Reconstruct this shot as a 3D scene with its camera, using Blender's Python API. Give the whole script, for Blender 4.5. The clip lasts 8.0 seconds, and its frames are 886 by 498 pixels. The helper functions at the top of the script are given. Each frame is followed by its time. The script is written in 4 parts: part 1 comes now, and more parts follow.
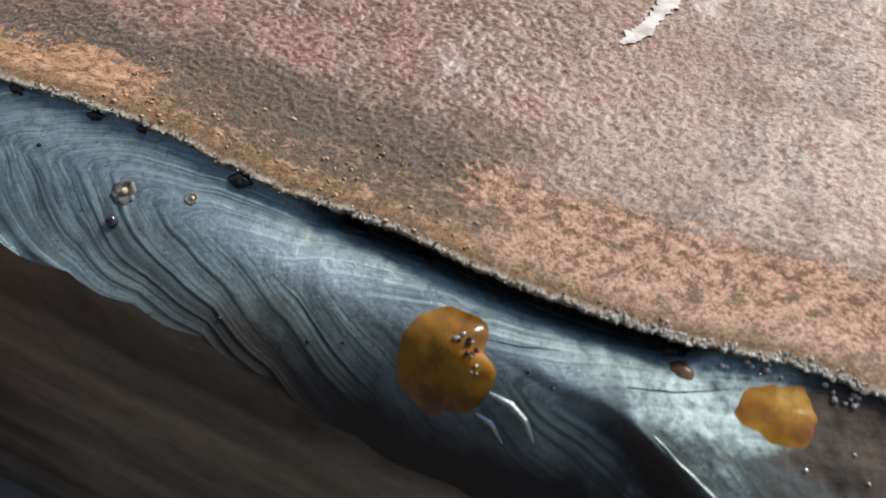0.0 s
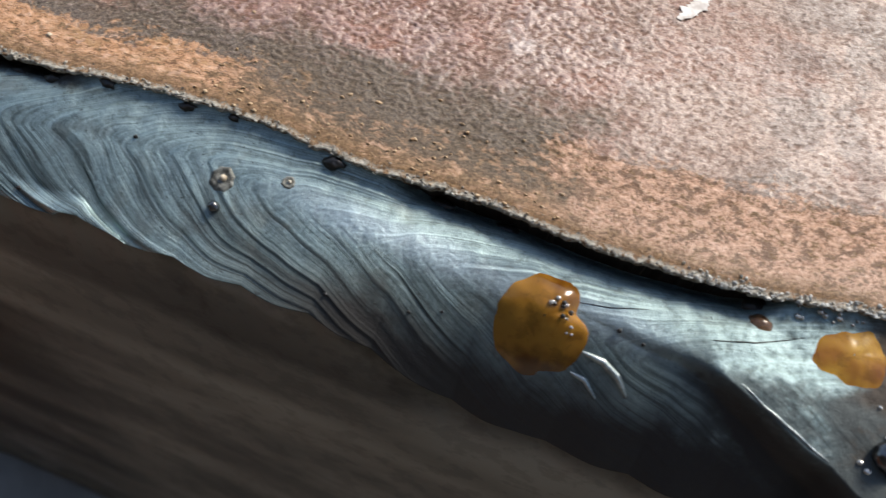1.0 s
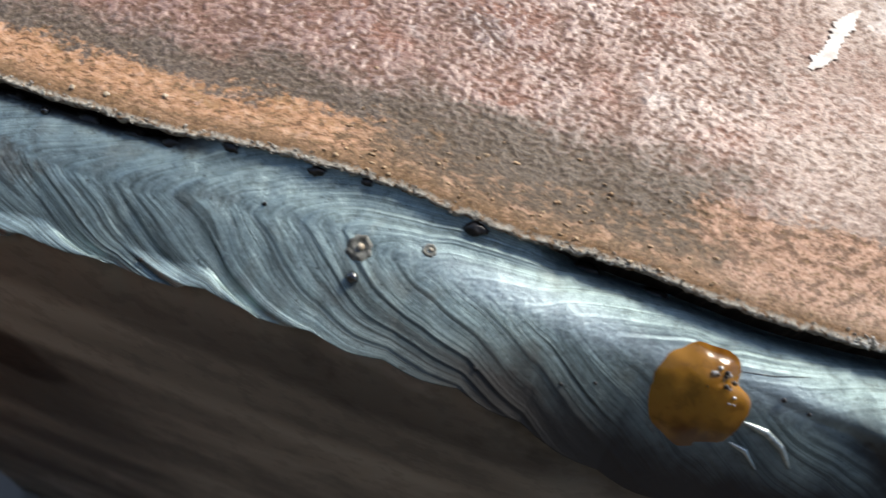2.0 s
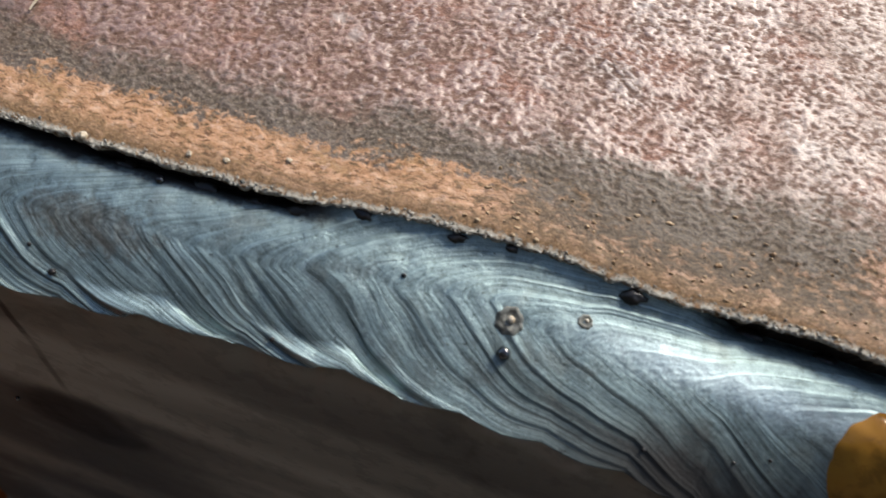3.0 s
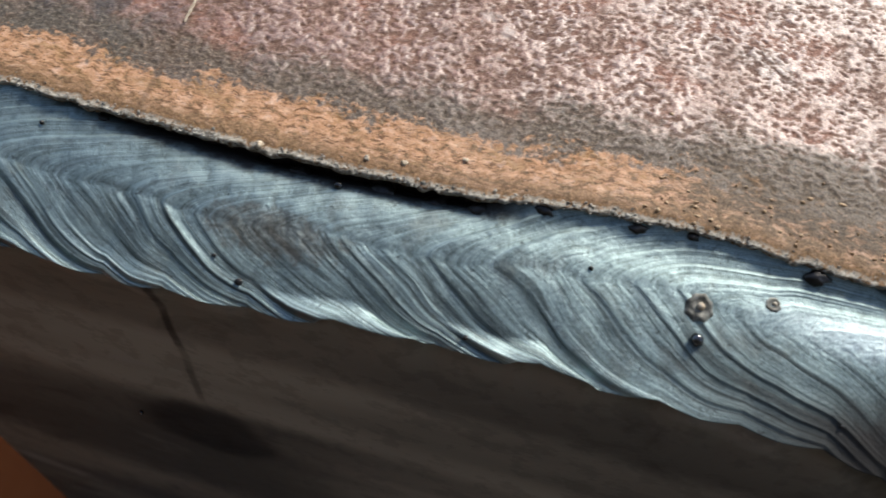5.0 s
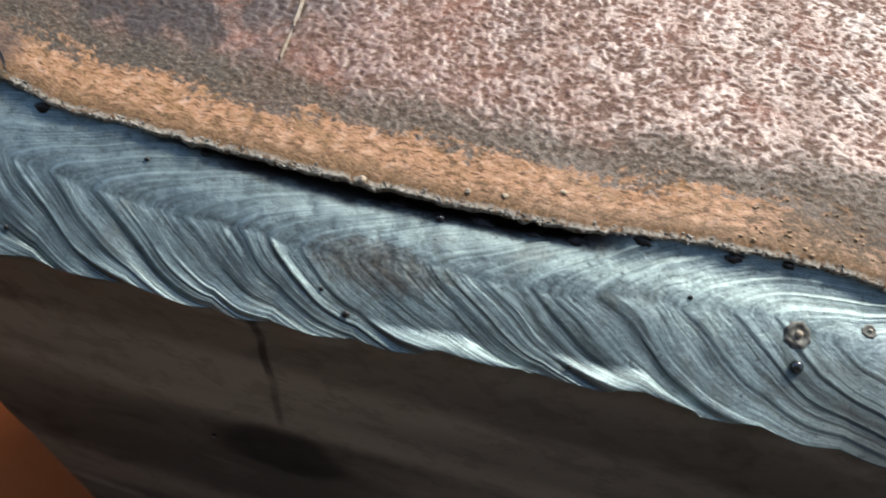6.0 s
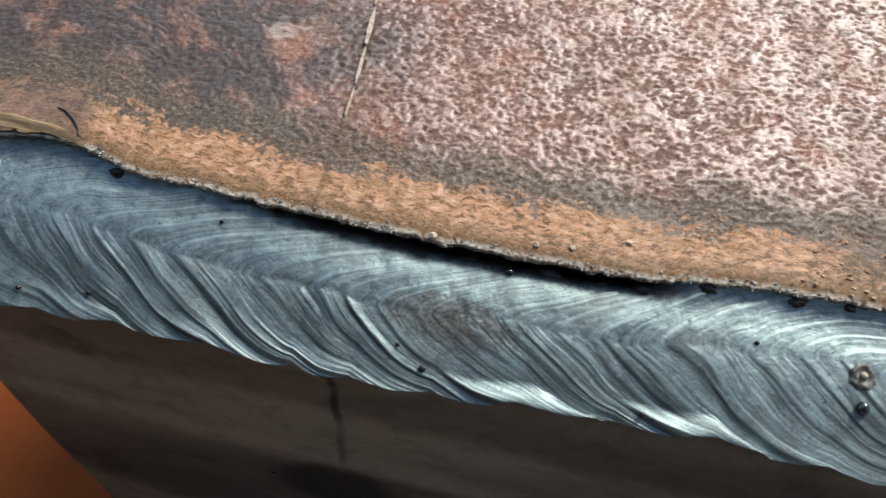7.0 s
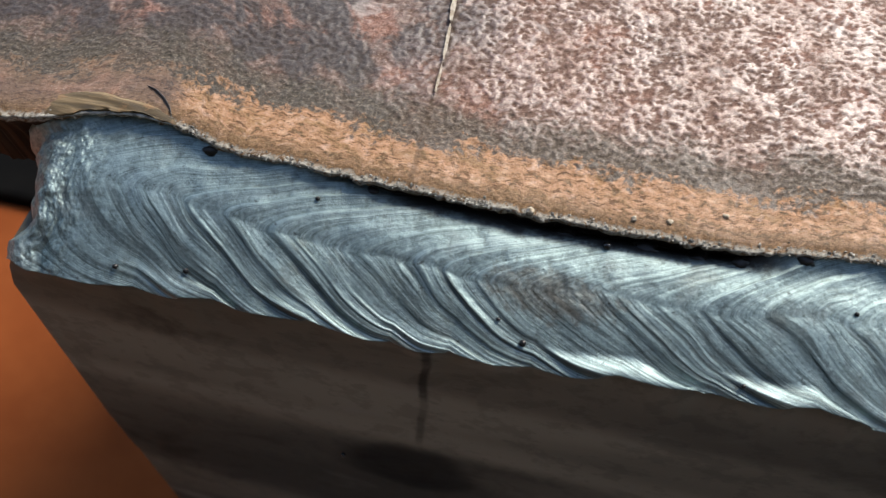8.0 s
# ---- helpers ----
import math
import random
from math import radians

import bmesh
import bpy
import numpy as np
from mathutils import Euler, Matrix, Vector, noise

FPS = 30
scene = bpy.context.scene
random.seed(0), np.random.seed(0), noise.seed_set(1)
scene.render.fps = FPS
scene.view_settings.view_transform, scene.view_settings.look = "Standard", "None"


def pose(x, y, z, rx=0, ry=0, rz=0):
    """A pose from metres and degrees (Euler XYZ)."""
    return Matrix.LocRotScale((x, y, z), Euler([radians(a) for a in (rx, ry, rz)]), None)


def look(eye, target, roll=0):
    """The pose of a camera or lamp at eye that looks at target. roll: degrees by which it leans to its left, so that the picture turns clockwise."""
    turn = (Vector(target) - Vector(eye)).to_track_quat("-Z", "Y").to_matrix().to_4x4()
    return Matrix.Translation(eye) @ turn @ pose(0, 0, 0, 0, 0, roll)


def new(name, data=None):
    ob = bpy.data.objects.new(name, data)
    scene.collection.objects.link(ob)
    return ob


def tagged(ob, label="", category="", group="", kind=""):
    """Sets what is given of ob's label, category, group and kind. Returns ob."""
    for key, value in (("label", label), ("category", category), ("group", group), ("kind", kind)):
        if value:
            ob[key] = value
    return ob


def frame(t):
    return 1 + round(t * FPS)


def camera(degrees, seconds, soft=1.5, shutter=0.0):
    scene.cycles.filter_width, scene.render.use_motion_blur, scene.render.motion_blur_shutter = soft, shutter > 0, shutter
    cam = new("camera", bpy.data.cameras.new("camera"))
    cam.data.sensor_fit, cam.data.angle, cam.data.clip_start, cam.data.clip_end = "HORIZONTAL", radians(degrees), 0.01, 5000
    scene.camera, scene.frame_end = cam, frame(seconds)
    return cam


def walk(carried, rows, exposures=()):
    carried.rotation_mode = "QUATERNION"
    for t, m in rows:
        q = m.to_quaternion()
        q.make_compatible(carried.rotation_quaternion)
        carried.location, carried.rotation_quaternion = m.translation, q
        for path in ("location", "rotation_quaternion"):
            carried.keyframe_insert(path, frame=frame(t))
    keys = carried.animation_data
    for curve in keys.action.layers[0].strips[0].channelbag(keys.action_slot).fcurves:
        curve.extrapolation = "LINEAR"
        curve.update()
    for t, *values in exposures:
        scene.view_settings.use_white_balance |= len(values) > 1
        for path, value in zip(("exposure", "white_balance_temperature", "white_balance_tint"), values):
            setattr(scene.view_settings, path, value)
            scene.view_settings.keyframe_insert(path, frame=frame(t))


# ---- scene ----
cam = camera(56.0, 8.0, soft=1.2, shutter=0.5)
# eye in millimetres from the spatter ball on the weld, then Euler degrees
BASE = 0.168  # height of the weld over the ground
PATH = [
    (0.0, 78.257, -28.449, 68.342, 27.82, -1.55, 24.67),
    (0.5, 77.173, -32.704, 70.885, 26.91, -1.55, 23.17),
    (1.0, 68.608, -35.149, 72.336, 26.10, -2.15, 21.62),
    (1.5, 62.053, -35.890, 69.766, 27.00, -3.16, 20.78),
    (2.0, 50.361, -34.198, 71.389, 26.23, -3.30, 19.81),
    (2.2, 46.294, -34.434, 69.112, 26.63, -4.10, 19.56),
    (3.3, 32.851, -31.312, 67.424, 27.12, -2.79, 17.66),
    (3.5, 32.734, -32.485, 66.899, 27.01, -2.73, 17.42),
    (4.0, 30.037, -33.660, 69.044, 26.91, -2.71, 16.74),
    (4.5, 24.039, -35.571, 69.259, 26.92, -2.69, 15.95),
    (4.7, 20.460, -36.518, 67.682, 26.89, -3.18, 15.42),
    (5.8, 9.352, -39.608, 68.739, 27.68, -2.78, 14.85),
    (6.0, 6.259, -38.962, 69.886, 27.39, -3.23, 14.39),
    (6.5, 2.405, -38.731, 71.918, 27.28, -2.89, 13.72),
    (7.0, -1.557, -36.691, 74.135, 27.14, -2.46, 12.92),
    (7.5, -6.696, -39.015, 73.730, 26.86, -2.17, 12.68),
    (8.0, -10.836, -40.209, 73.040, 26.56, -2.38, 12.37),
]
MM = 0.001
walk(cam, [(t, pose(x * MM, y * MM, BASE + z * MM, a, b, c)) for t, x, y, z, a, b, c in PATH],
     exposures=[(0.0, 0.20), (0.5, 0.36), (1.0, 0.38), (2.0, 0.40), (3.4, 0.22), (6.0, 0.26), (8.0, 0.24)])
cam.data.dof.use_dof = True
cam.data.dof.focus_distance, cam.data.dof.aperture_fstop = 0.089, 34.0

# ---- daylight ----
SUN_ELEVATION, SUN_AZIMUTH = 41.0, 27.0  # degrees; azimuth from +y towards +x
world = bpy.data.worlds.new("sky")
scene.world = world
world.use_nodes = True
wn = world.node_tree
sky = wn.nodes.new("ShaderNodeTexSky")
sky.sky_type, sky.sun_disc = "NISHITA", False
sky.sun_elevation, sky.sun_rotation = radians(SUN_ELEVATION), radians(SUN_AZIMUTH)
wn.links.new(sky.outputs[0], wn.nodes["Background"].inputs[0])
wn.nodes["Background"].inputs[1].default_value = 0.15
lamp = bpy.data.lights.new("sun", "SUN")
lamp.energy, lamp.angle, lamp.color = 3.6, radians(16), (1.0, 0.93, 0.82)
sun = new("sun", lamp)
sd = Vector((math.cos(radians(SUN_ELEVATION)) * math.sin(radians(SUN_AZIMUTH)),
             math.cos(radians(SUN_ELEVATION)) * math.cos(radians(SUN_AZIMUTH)), math.sin(radians(SUN_ELEVATION))))
sun.matrix_world = look(sd * 5, (0, 0, 0))


# ---- material helpers ----
class Nodes:
    """Short calls for building one node material."""

    def __init__(self, name):
        self.m = bpy.data.materials.new(name)
        self.m.use_nodes = True
        self.t = self.m.node_tree
        self.b = self.t.nodes["Principled BSDF"]

    def put(self, kind, **sockets):
        n = self.t.nodes.new("ShaderNode" + kind)
        for k, v in sockets.items():
            self.plug(n.inputs[k.replace("_", " ")], v)
        return n

    def plug(self, socket, v):
        if isinstance(v, bpy.types.NodeSocket):
            self.t.links.new(v, socket)
        else:
            socket.default_value = v

    def uv(self):
        return self.put("UVMap").outputs[0]

    def place(self):
        return self.put("TexCoord").outputs["Object"]

    def stretch(self, vec, sx, sy, sz=1.0, at=(0, 0, 0)):
        n = self.t.nodes.new("ShaderNodeMapping")
        self.plug(n.inputs["Vector"], vec)
        n.inputs["Scale"].default_value = (sx, sy, sz)
        n.inputs["Location"].default_value = at
        return n.outputs[0]

    def noise(self, vec, scale, detail=3.0, rough=0.55, distort=0.0):
        n = self.put("TexNoise", Vector=vec, Scale=scale, Detail=detail, Roughness=rough, Distortion=distort)
        return n.outputs["Fac"]

    def cells(self, vec, scale):
        return self.put("TexVoronoi", Vector=vec, Scale=scale).outputs["Distance"]

    def ramp(self, fac, *stops):
        n = self.put("ValToRGB", Fac=fac)
        e = n.color_ramp.elements
        while len(e) < len(stops):
            e.new(0.5)
        for el, (p, c) in zip(e, stops):
            el.position = p
            el.color = (*c, 1) if isinstance(c, tuple) else (c, c, c, 1)
        return n.outputs[0]

    def mix(self, fac, a, b):
        n = self.t.nodes.new("ShaderNodeMix")
        n.data_type = "RGBA"
        for k, v in ((0, fac), (6, a), (7, b)):
            if isinstance(v, tuple):
                v = (*v, 1)
            self.plug(n.inputs[k], v)
        return n.outputs[2]

    def calc(self, op, a, b=0.0, c=0.0):
        n = self.t.nodes.new("ShaderNodeMath")
        n.operation = op
        for k, v in enumerate((a, b, c)):
            self.plug(n.inputs[k], v)
        return n.outputs[0]

    def span(self, v, lo, hi):
        """0 at lo, 1 at hi, smooth between."""
        n = self.put("MapRange", Value=v)
        n.interpolation_type = "SMOOTHSTEP"
        for k, x in (("From Min", lo), ("From Max", hi), ("To Min", 0.0), ("To Max", 1.0)):
            n.inputs[k].default_value = x
        return n.outputs[0]

    def split(self, vec):
        n = self.put("SeparateXYZ", Vector=vec)
        return n.outputs

    def bump(self, height, strength, distance, under=None):
        n = self.put("Bump", Height=height, Strength=strength, Distance=distance)
        if under:
            self.plug(n.inputs["Normal"], under)
        return n.outputs[0]

    def out(self, colour, rough, metal=0.0, normal=None, **more):
        if isinstance(colour, tuple):
            colour = (*colour, 1)
        self.plug(self.b.inputs["Base Color"], colour)
        self.plug(self.b.inputs["Roughness"], rough)
        self.plug(self.b.inputs["Metallic"], metal)
        if normal:
            self.plug(self.b.inputs["Normal"], normal)
        for k, v in more.items():
            self.plug(self.b.inputs[k.replace("_", " ")], v)
        return self.m


def rusty_plate():
    """Rusted, primed steel: UV in mm, u along the weld, v away from its edge."""
    k = Nodes("rusted_steel")
    uv = k.uv()
    u, v, _ = k.split(uv)
    z = k.split(k.place())[2]
    # depth of the pits between the flakes: 0 in a pit, 1 on a flake
    deep = k.calc("MULTIPLY", k.calc("SUBTRACT", z, 0.00187), 5000.0)
    flat = k.span(deep, 0.20, 0.85)
    grain = k.noise(uv, 1.3, 6, 0.68, 0.3)
    fleck = k.noise(k.stretch(uv, 1.0, 1.2), 2.6, 5, 0.68, 0.3)
    speckle = k.noise(k.stretch(uv, 1.0, 1.5), 4.6, 4, 0.7)
    broad = k.noise(uv, 0.06, 3, 0.5)
    blot = k.noise(uv, 0.16, 5, 0.62, 0.5)
    streak = k.noise(k.stretch(uv, 0.75, 1.25), 1.0, 6, 0.68, 0.4)
    edge = k.noise(k.stretch(uv, 0.12, 0.3), 1.0, 4, 0.6)
    # regions along the plate
    east = k.calc("MULTIPLY", k.span(k.calc("ADD", u, k.calc("MULTIPLY", broad, 24.0)), 58.0, 88.0), k.span(v, 6.0, 12.0))
    far = k.calc("MULTIPLY", k.span(k.calc("ADD", u, k.calc("MULTIPLY", broad, 30.0)), 2.0, -14.0), k.span(v, 34.0, 22.0))
    calm = k.calc("MULTIPLY_ADD", east, -0.45, 1.0)
    # oxide: dark in the pits, rosy on the flakes
    warm = k.ramp(grain, (0.33, (0.15, 0.068, 0.045)), (0.47, (0.31, 0.160, 0.110)), (0.57, (0.44, 0.26, 0.187)), (0.68, (0.57, 0.40, 0.30)))
    grey = k.ramp(grain, (0.33, (0.055, 0.040, 0.033)), (0.5, (0.125, 0.086, 0.069)), (0.66, (0.27, 0.205, 0.17)))
    c = k.mix(k.calc("MAXIMUM", k.calc("MULTIPLY", far, 0.65), k.calc("MULTIPLY", k.span(broad, 0.50, 0.68), 0.4)), warm, grey)
    c = k.mix(k.calc("MULTIPLY", east, 0.6), c, k.ramp(fleck, (0.34, (0.15, 0.10, 0.072)), (0.50, (0.34, 0.235, 0.172)), (0.68, (0.54, 0.41, 0.32))))
    pit = k.calc("MULTIPLY", k.calc("SUBTRACT", 1.0, flat), k.calc("MULTIPLY", calm, 0.62))
    c = k.mix(pit, c, k.ramp(fleck, (0.35, (0.060, 0.034, 0.025)), (0.6, (0.175, 0.098, 0.068))))
    c = k.mix(k.calc("MULTIPLY", k.span(fleck, 0.58, 0.67), 0.55), c, (0.60, 0.49, 0.41))
    c = k.mix(k.calc("MULTIPLY", k.span(fleck, 0.42, 0.33), 0.6), c, (0.075, 0.045, 0.034))
    # redder primer in broad ragged patches, and dark grime between them
    primer = k.noise(uv, 0.085, 6, 0.66, 0.6)
    c = k.mix(k.calc("MULTIPLY", k.calc("MULTIPLY", k.span(primer, 0.50, 0.60), 0.7), calm), c, k.ramp(fleck, (0.34, (0.16, 0.066, 0.043)), (0.52, (0.36, 0.172, 0.118)), (0.68, (0.53, 0.32, 0.23))))
    grime = k.calc("MULTIPLY", k.span(blot, 0.59, 0.47), k.calc("MAXIMUM", k.calc("MULTIPLY_ADD", far, 0.80, 0.16), k.calc("MULTIPLY", k.calc("MULTIPLY", k.span(u, 78.0, 86.0), k.span(u, 100.0, 93.0)), 0.75)))
    c = k.mix(k.calc("MULTIPLY", grime, calm), c, k.ramp(fleck, (0.35, (0.036, 0.029, 0.026)), (0.65, (0.10, 0.076, 0.065))))
    # pale scuffed patches
    scuff = k.calc("MULTIPLY", k.span(k.noise(uv, 0.15, 5, 0.6, 0.4), 0.60, 0.68), k.span(v, 14.0, 22.0))
    c = k.mix(k.calc("MULTIPLY", scuff, 0.6), c, (0.55, 0.46, 0.41))
    # scorched grey strip behind the bare one
    wob = k.calc("MULTIPLY_ADD", edge, 9.0, -4.5)
    vw = k.calc("ADD", v, wob)
    scorch = k.calc("MULTIPLY", k.span(vw, 4.0, 6.5), k.span(k.calc("ADD", vw, k.calc("MULTIPLY_ADD", grain, 8.0, -4.0)), 13.5, 8.5))
    burnt = k.ramp(fleck, (0.35, (0.042, 0.036, 0.026)), (0.55, (0.125, 0.102, 0.074)), (0.7, (0.32, 0.265, 0.20)))
    c = k.mix(k.calc("MULTIPLY", scorch, 0.85), c, burnt)
    # bare strip with fresh orange rust, widest at both ends of the weld
    shore = k.calc("ADD", u, k.calc("ADD", k.calc("MULTIPLY_ADD", blot, 24.0, -12.0), k.calc("MULTIPLY_ADD", grain, 12.0, -6.0)))
    right = k.span(shore, 63.5, 69.5)
    limit = k.calc("MULTIPLY_ADD", right, 5.5, 6.2)
    bare = k.span(k.calc("ADD", k.calc("SUBTRACT", limit, vw), k.calc("MULTIPLY_ADD", grain, 9.0, -4.5)), -0.8, 0.8)
    bare = k.calc("MULTIPLY", bare, k.calc("MULTIPLY_ADD", k.span(k.calc("ADD", u, k.calc("MULTIPLY_ADD", grain, 6.0, -3.0)), -47.0, -44.5), 0.7, 0.3))
    gap = k.calc("MULTIPLY", k.span(u, 25.0, 36.0), k.span(u, 66.0, 60.0))
    pale_part = k.span(k.calc("SUBTRACT", streak, k.calc("MULTIPLY", gap, 0.10)), 0.37, 0.47)
    orange = k.ramp(streak, (0.33, (0.27, 0.125, 0.055)), (0.47, (0.50, 0.265, 0.135)), (0.58, (0.60, 0.35, 0.205)), (0.68, (0.68, 0.45, 0.30)))
    nick = k.noise(k.stretch(uv, 0.42, 1.15), 1.5, 7, 0.76, 0.3)
    low = k.span(v, 7.0, 2.0)
    orange = k.mix(k.calc("MULTIPLY", k.span(k.calc("SUBTRACT", nick, k.calc("MULTIPLY", low, 0.035)), 0.44, 0.40), 0.88), orange, (0.12, 0.055, 0.020))
    orange = k.mix(k.calc("MULTIPLY", k.span(nick, 0.56, 0.62), 0.5), orange, (0.70, 0.46, 0.31))
    tide = k.noise(k.stretch(uv, 0.16, 0.35), 1.0, 5, 0.65, 0.4)
    orange = k.mix(k.calc("MULTIPLY", k.span(tide, 0.50, 0.64), 0.6), orange, k.ramp(fleck, (0.35, (0.17, 0.09, 0.03)), (0.6, (0.40, 0.245, 0.10))))
    olive = k.ramp(fleck, (0.3, (0.06, 0.040, 0.022)), (0.5, (0.18, 0.105, 0.05)), (0.68, (0.40, 0.25, 0.13)))
    rosy = k.mix(k.calc("MULTIPLY", right, 0.85), orange, k.ramp(fleck, (0.38, (0.22, 0.125, 0.08)), (0.49, (0.50, 0.30, 0.205)), (0.64, (0.62, 0.43, 0.32))))
    blotch = k.noise(k.stretch(uv, 0.5, 0.6), 1.0, 8, 0.76)
    rosy = k.mix(k.calc("MULTIPLY", k.span(blotch, 0.50, 0.44), k.calc("MULTIPLY_ADD", right, 0.68, 0.20)), rosy, (0.14, 0.082, 0.050))
    rosy = k.mix(k.calc("MULTIPLY", k.span(blotch, 0.55, 0.63), 0.5), rosy, (0.70, 0.48, 0.37))
    c = k.mix(bare, c, k.mix(pale_part, olive, rosy))
    dusk = k.calc("MULTIPLY", k.calc("MULTIPLY", k.span(k.calc("ADD", u, k.calc("MULTIPLY_ADD", blot, 16.0, -8.0)), 27.0, 40.0), k.span(shore, 70.0, 64.0)),
                  k.calc("MULTIPLY", k.span(v, 1.0, 4.0), k.span(k.calc("ADD", v, k.calc("MULTIPLY_ADD", blot, 14.0, -7.0)), 16.5, 11.0)))
    c = k.mix(k.calc("MULTIPLY", dusk, k.calc("MULTIPLY_ADD", k.span(streak, 0.62, 0.48), 0.5, 0.45)), c, k.ramp(fleck, (0.35, (0.060, 0.046, 0.032)), (0.6, (0.17, 0.125, 0.085))))
    # yellowish dirt close to the weld, then a pale crust on the very edge
    dirt = k.calc("MULTIPLY", k.span(k.calc("ADD", v, k.calc("MULTIPLY", streak, 4.4)), 5.6, 3.1), 0.85)
    c = k.mix(dirt, c, olive)
    crust = k.calc("MULTIPLY", k.span(k.calc("ADD", v, k.calc("MULTIPLY", fleck, 2.0)), 1.85, 1.45), k.span(grain, 0.40, 0.50))
    c = k.mix(crust, c, k.ramp(fleck, (0.35, (0.16, 0.14, 0.11)), (0.55, (0.50, 0.46, 0.38)), (0.7, (0.66, 0.62, 0.54))))
    # broken face under the edge: the gap's shade painted near-black
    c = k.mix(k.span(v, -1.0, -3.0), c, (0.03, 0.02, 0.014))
    c = k.mix(k.calc("MULTIPLY", k.span(speckle, 0.46, 0.34), 0.42), c, (0.07, 0.042, 0.028))
    c = k.mix(k.calc("MULTIPLY", k.span(speckle, 0.58, 0.70), 0.25), c, (0.64, 0.49, 0.39))
    # scribed line across the joint
    line = k.calc("ABSOLUTE", k.calc("ADD", u, 20.3))
    scribe = k.calc("MULTIPLY", k.span(line, 0.45, 0.15), k.span(streak, 0.40, 0.5))
    c = k.mix(k.calc("MULTIPLY", scribe, 0.55), c, (0.09, 0.055, 0.03))
    n1 = k.bump(grain, 0.45, 0.00022)
    n2 = k.bump(speckle, 0.45, 0.00012, k.bump(fleck, 0.45, 0.00016, n1))
    rough = k.calc("ADD", k.ramp(flat, (0.2, 0.68), (0.9, 0.46)), k.calc("MULTIPLY", bare, 0.22))
    # oxide skin on the flakes between the pits
    patchy = k.calc("MULTIPLY_ADD", k.span(k.noise(k.stretch(uv, 0.14, 0.07), 1.0, 4, 0.6), 0.34, 0.60), 0.6, 0.4)
    dull = k.calc("MULTIPLY", k.calc("MULTIPLY_ADD", bare, -0.9, 1.0), k.calc("MULTIPLY", k.calc("MULTIPLY_ADD", dusk, -0.6, 1.0), k.calc("MULTIPLY_ADD", scorch, -0.8, 1.0)))
    skin = k.calc("MULTIPLY", k.calc("MULTIPLY", k.span(deep, 0.20, 0.85), patchy), k.calc("MULTIPLY", dull, k.calc("MULTIPLY", k.calc("MULTIPLY_ADD", far, -0.65, 1.0), k.calc("MULTIPLY_ADD", east, -0.5, 1.0))))
    return k.out(c, rough, 0.0, n2, Specular_IOR_Level=0.3, Coat_Weight=skin, Coat_Roughness=0.34, Coat_IOR=1.85,
                 Coat_Normal=k.bump(grain, 0.5, 0.00026))


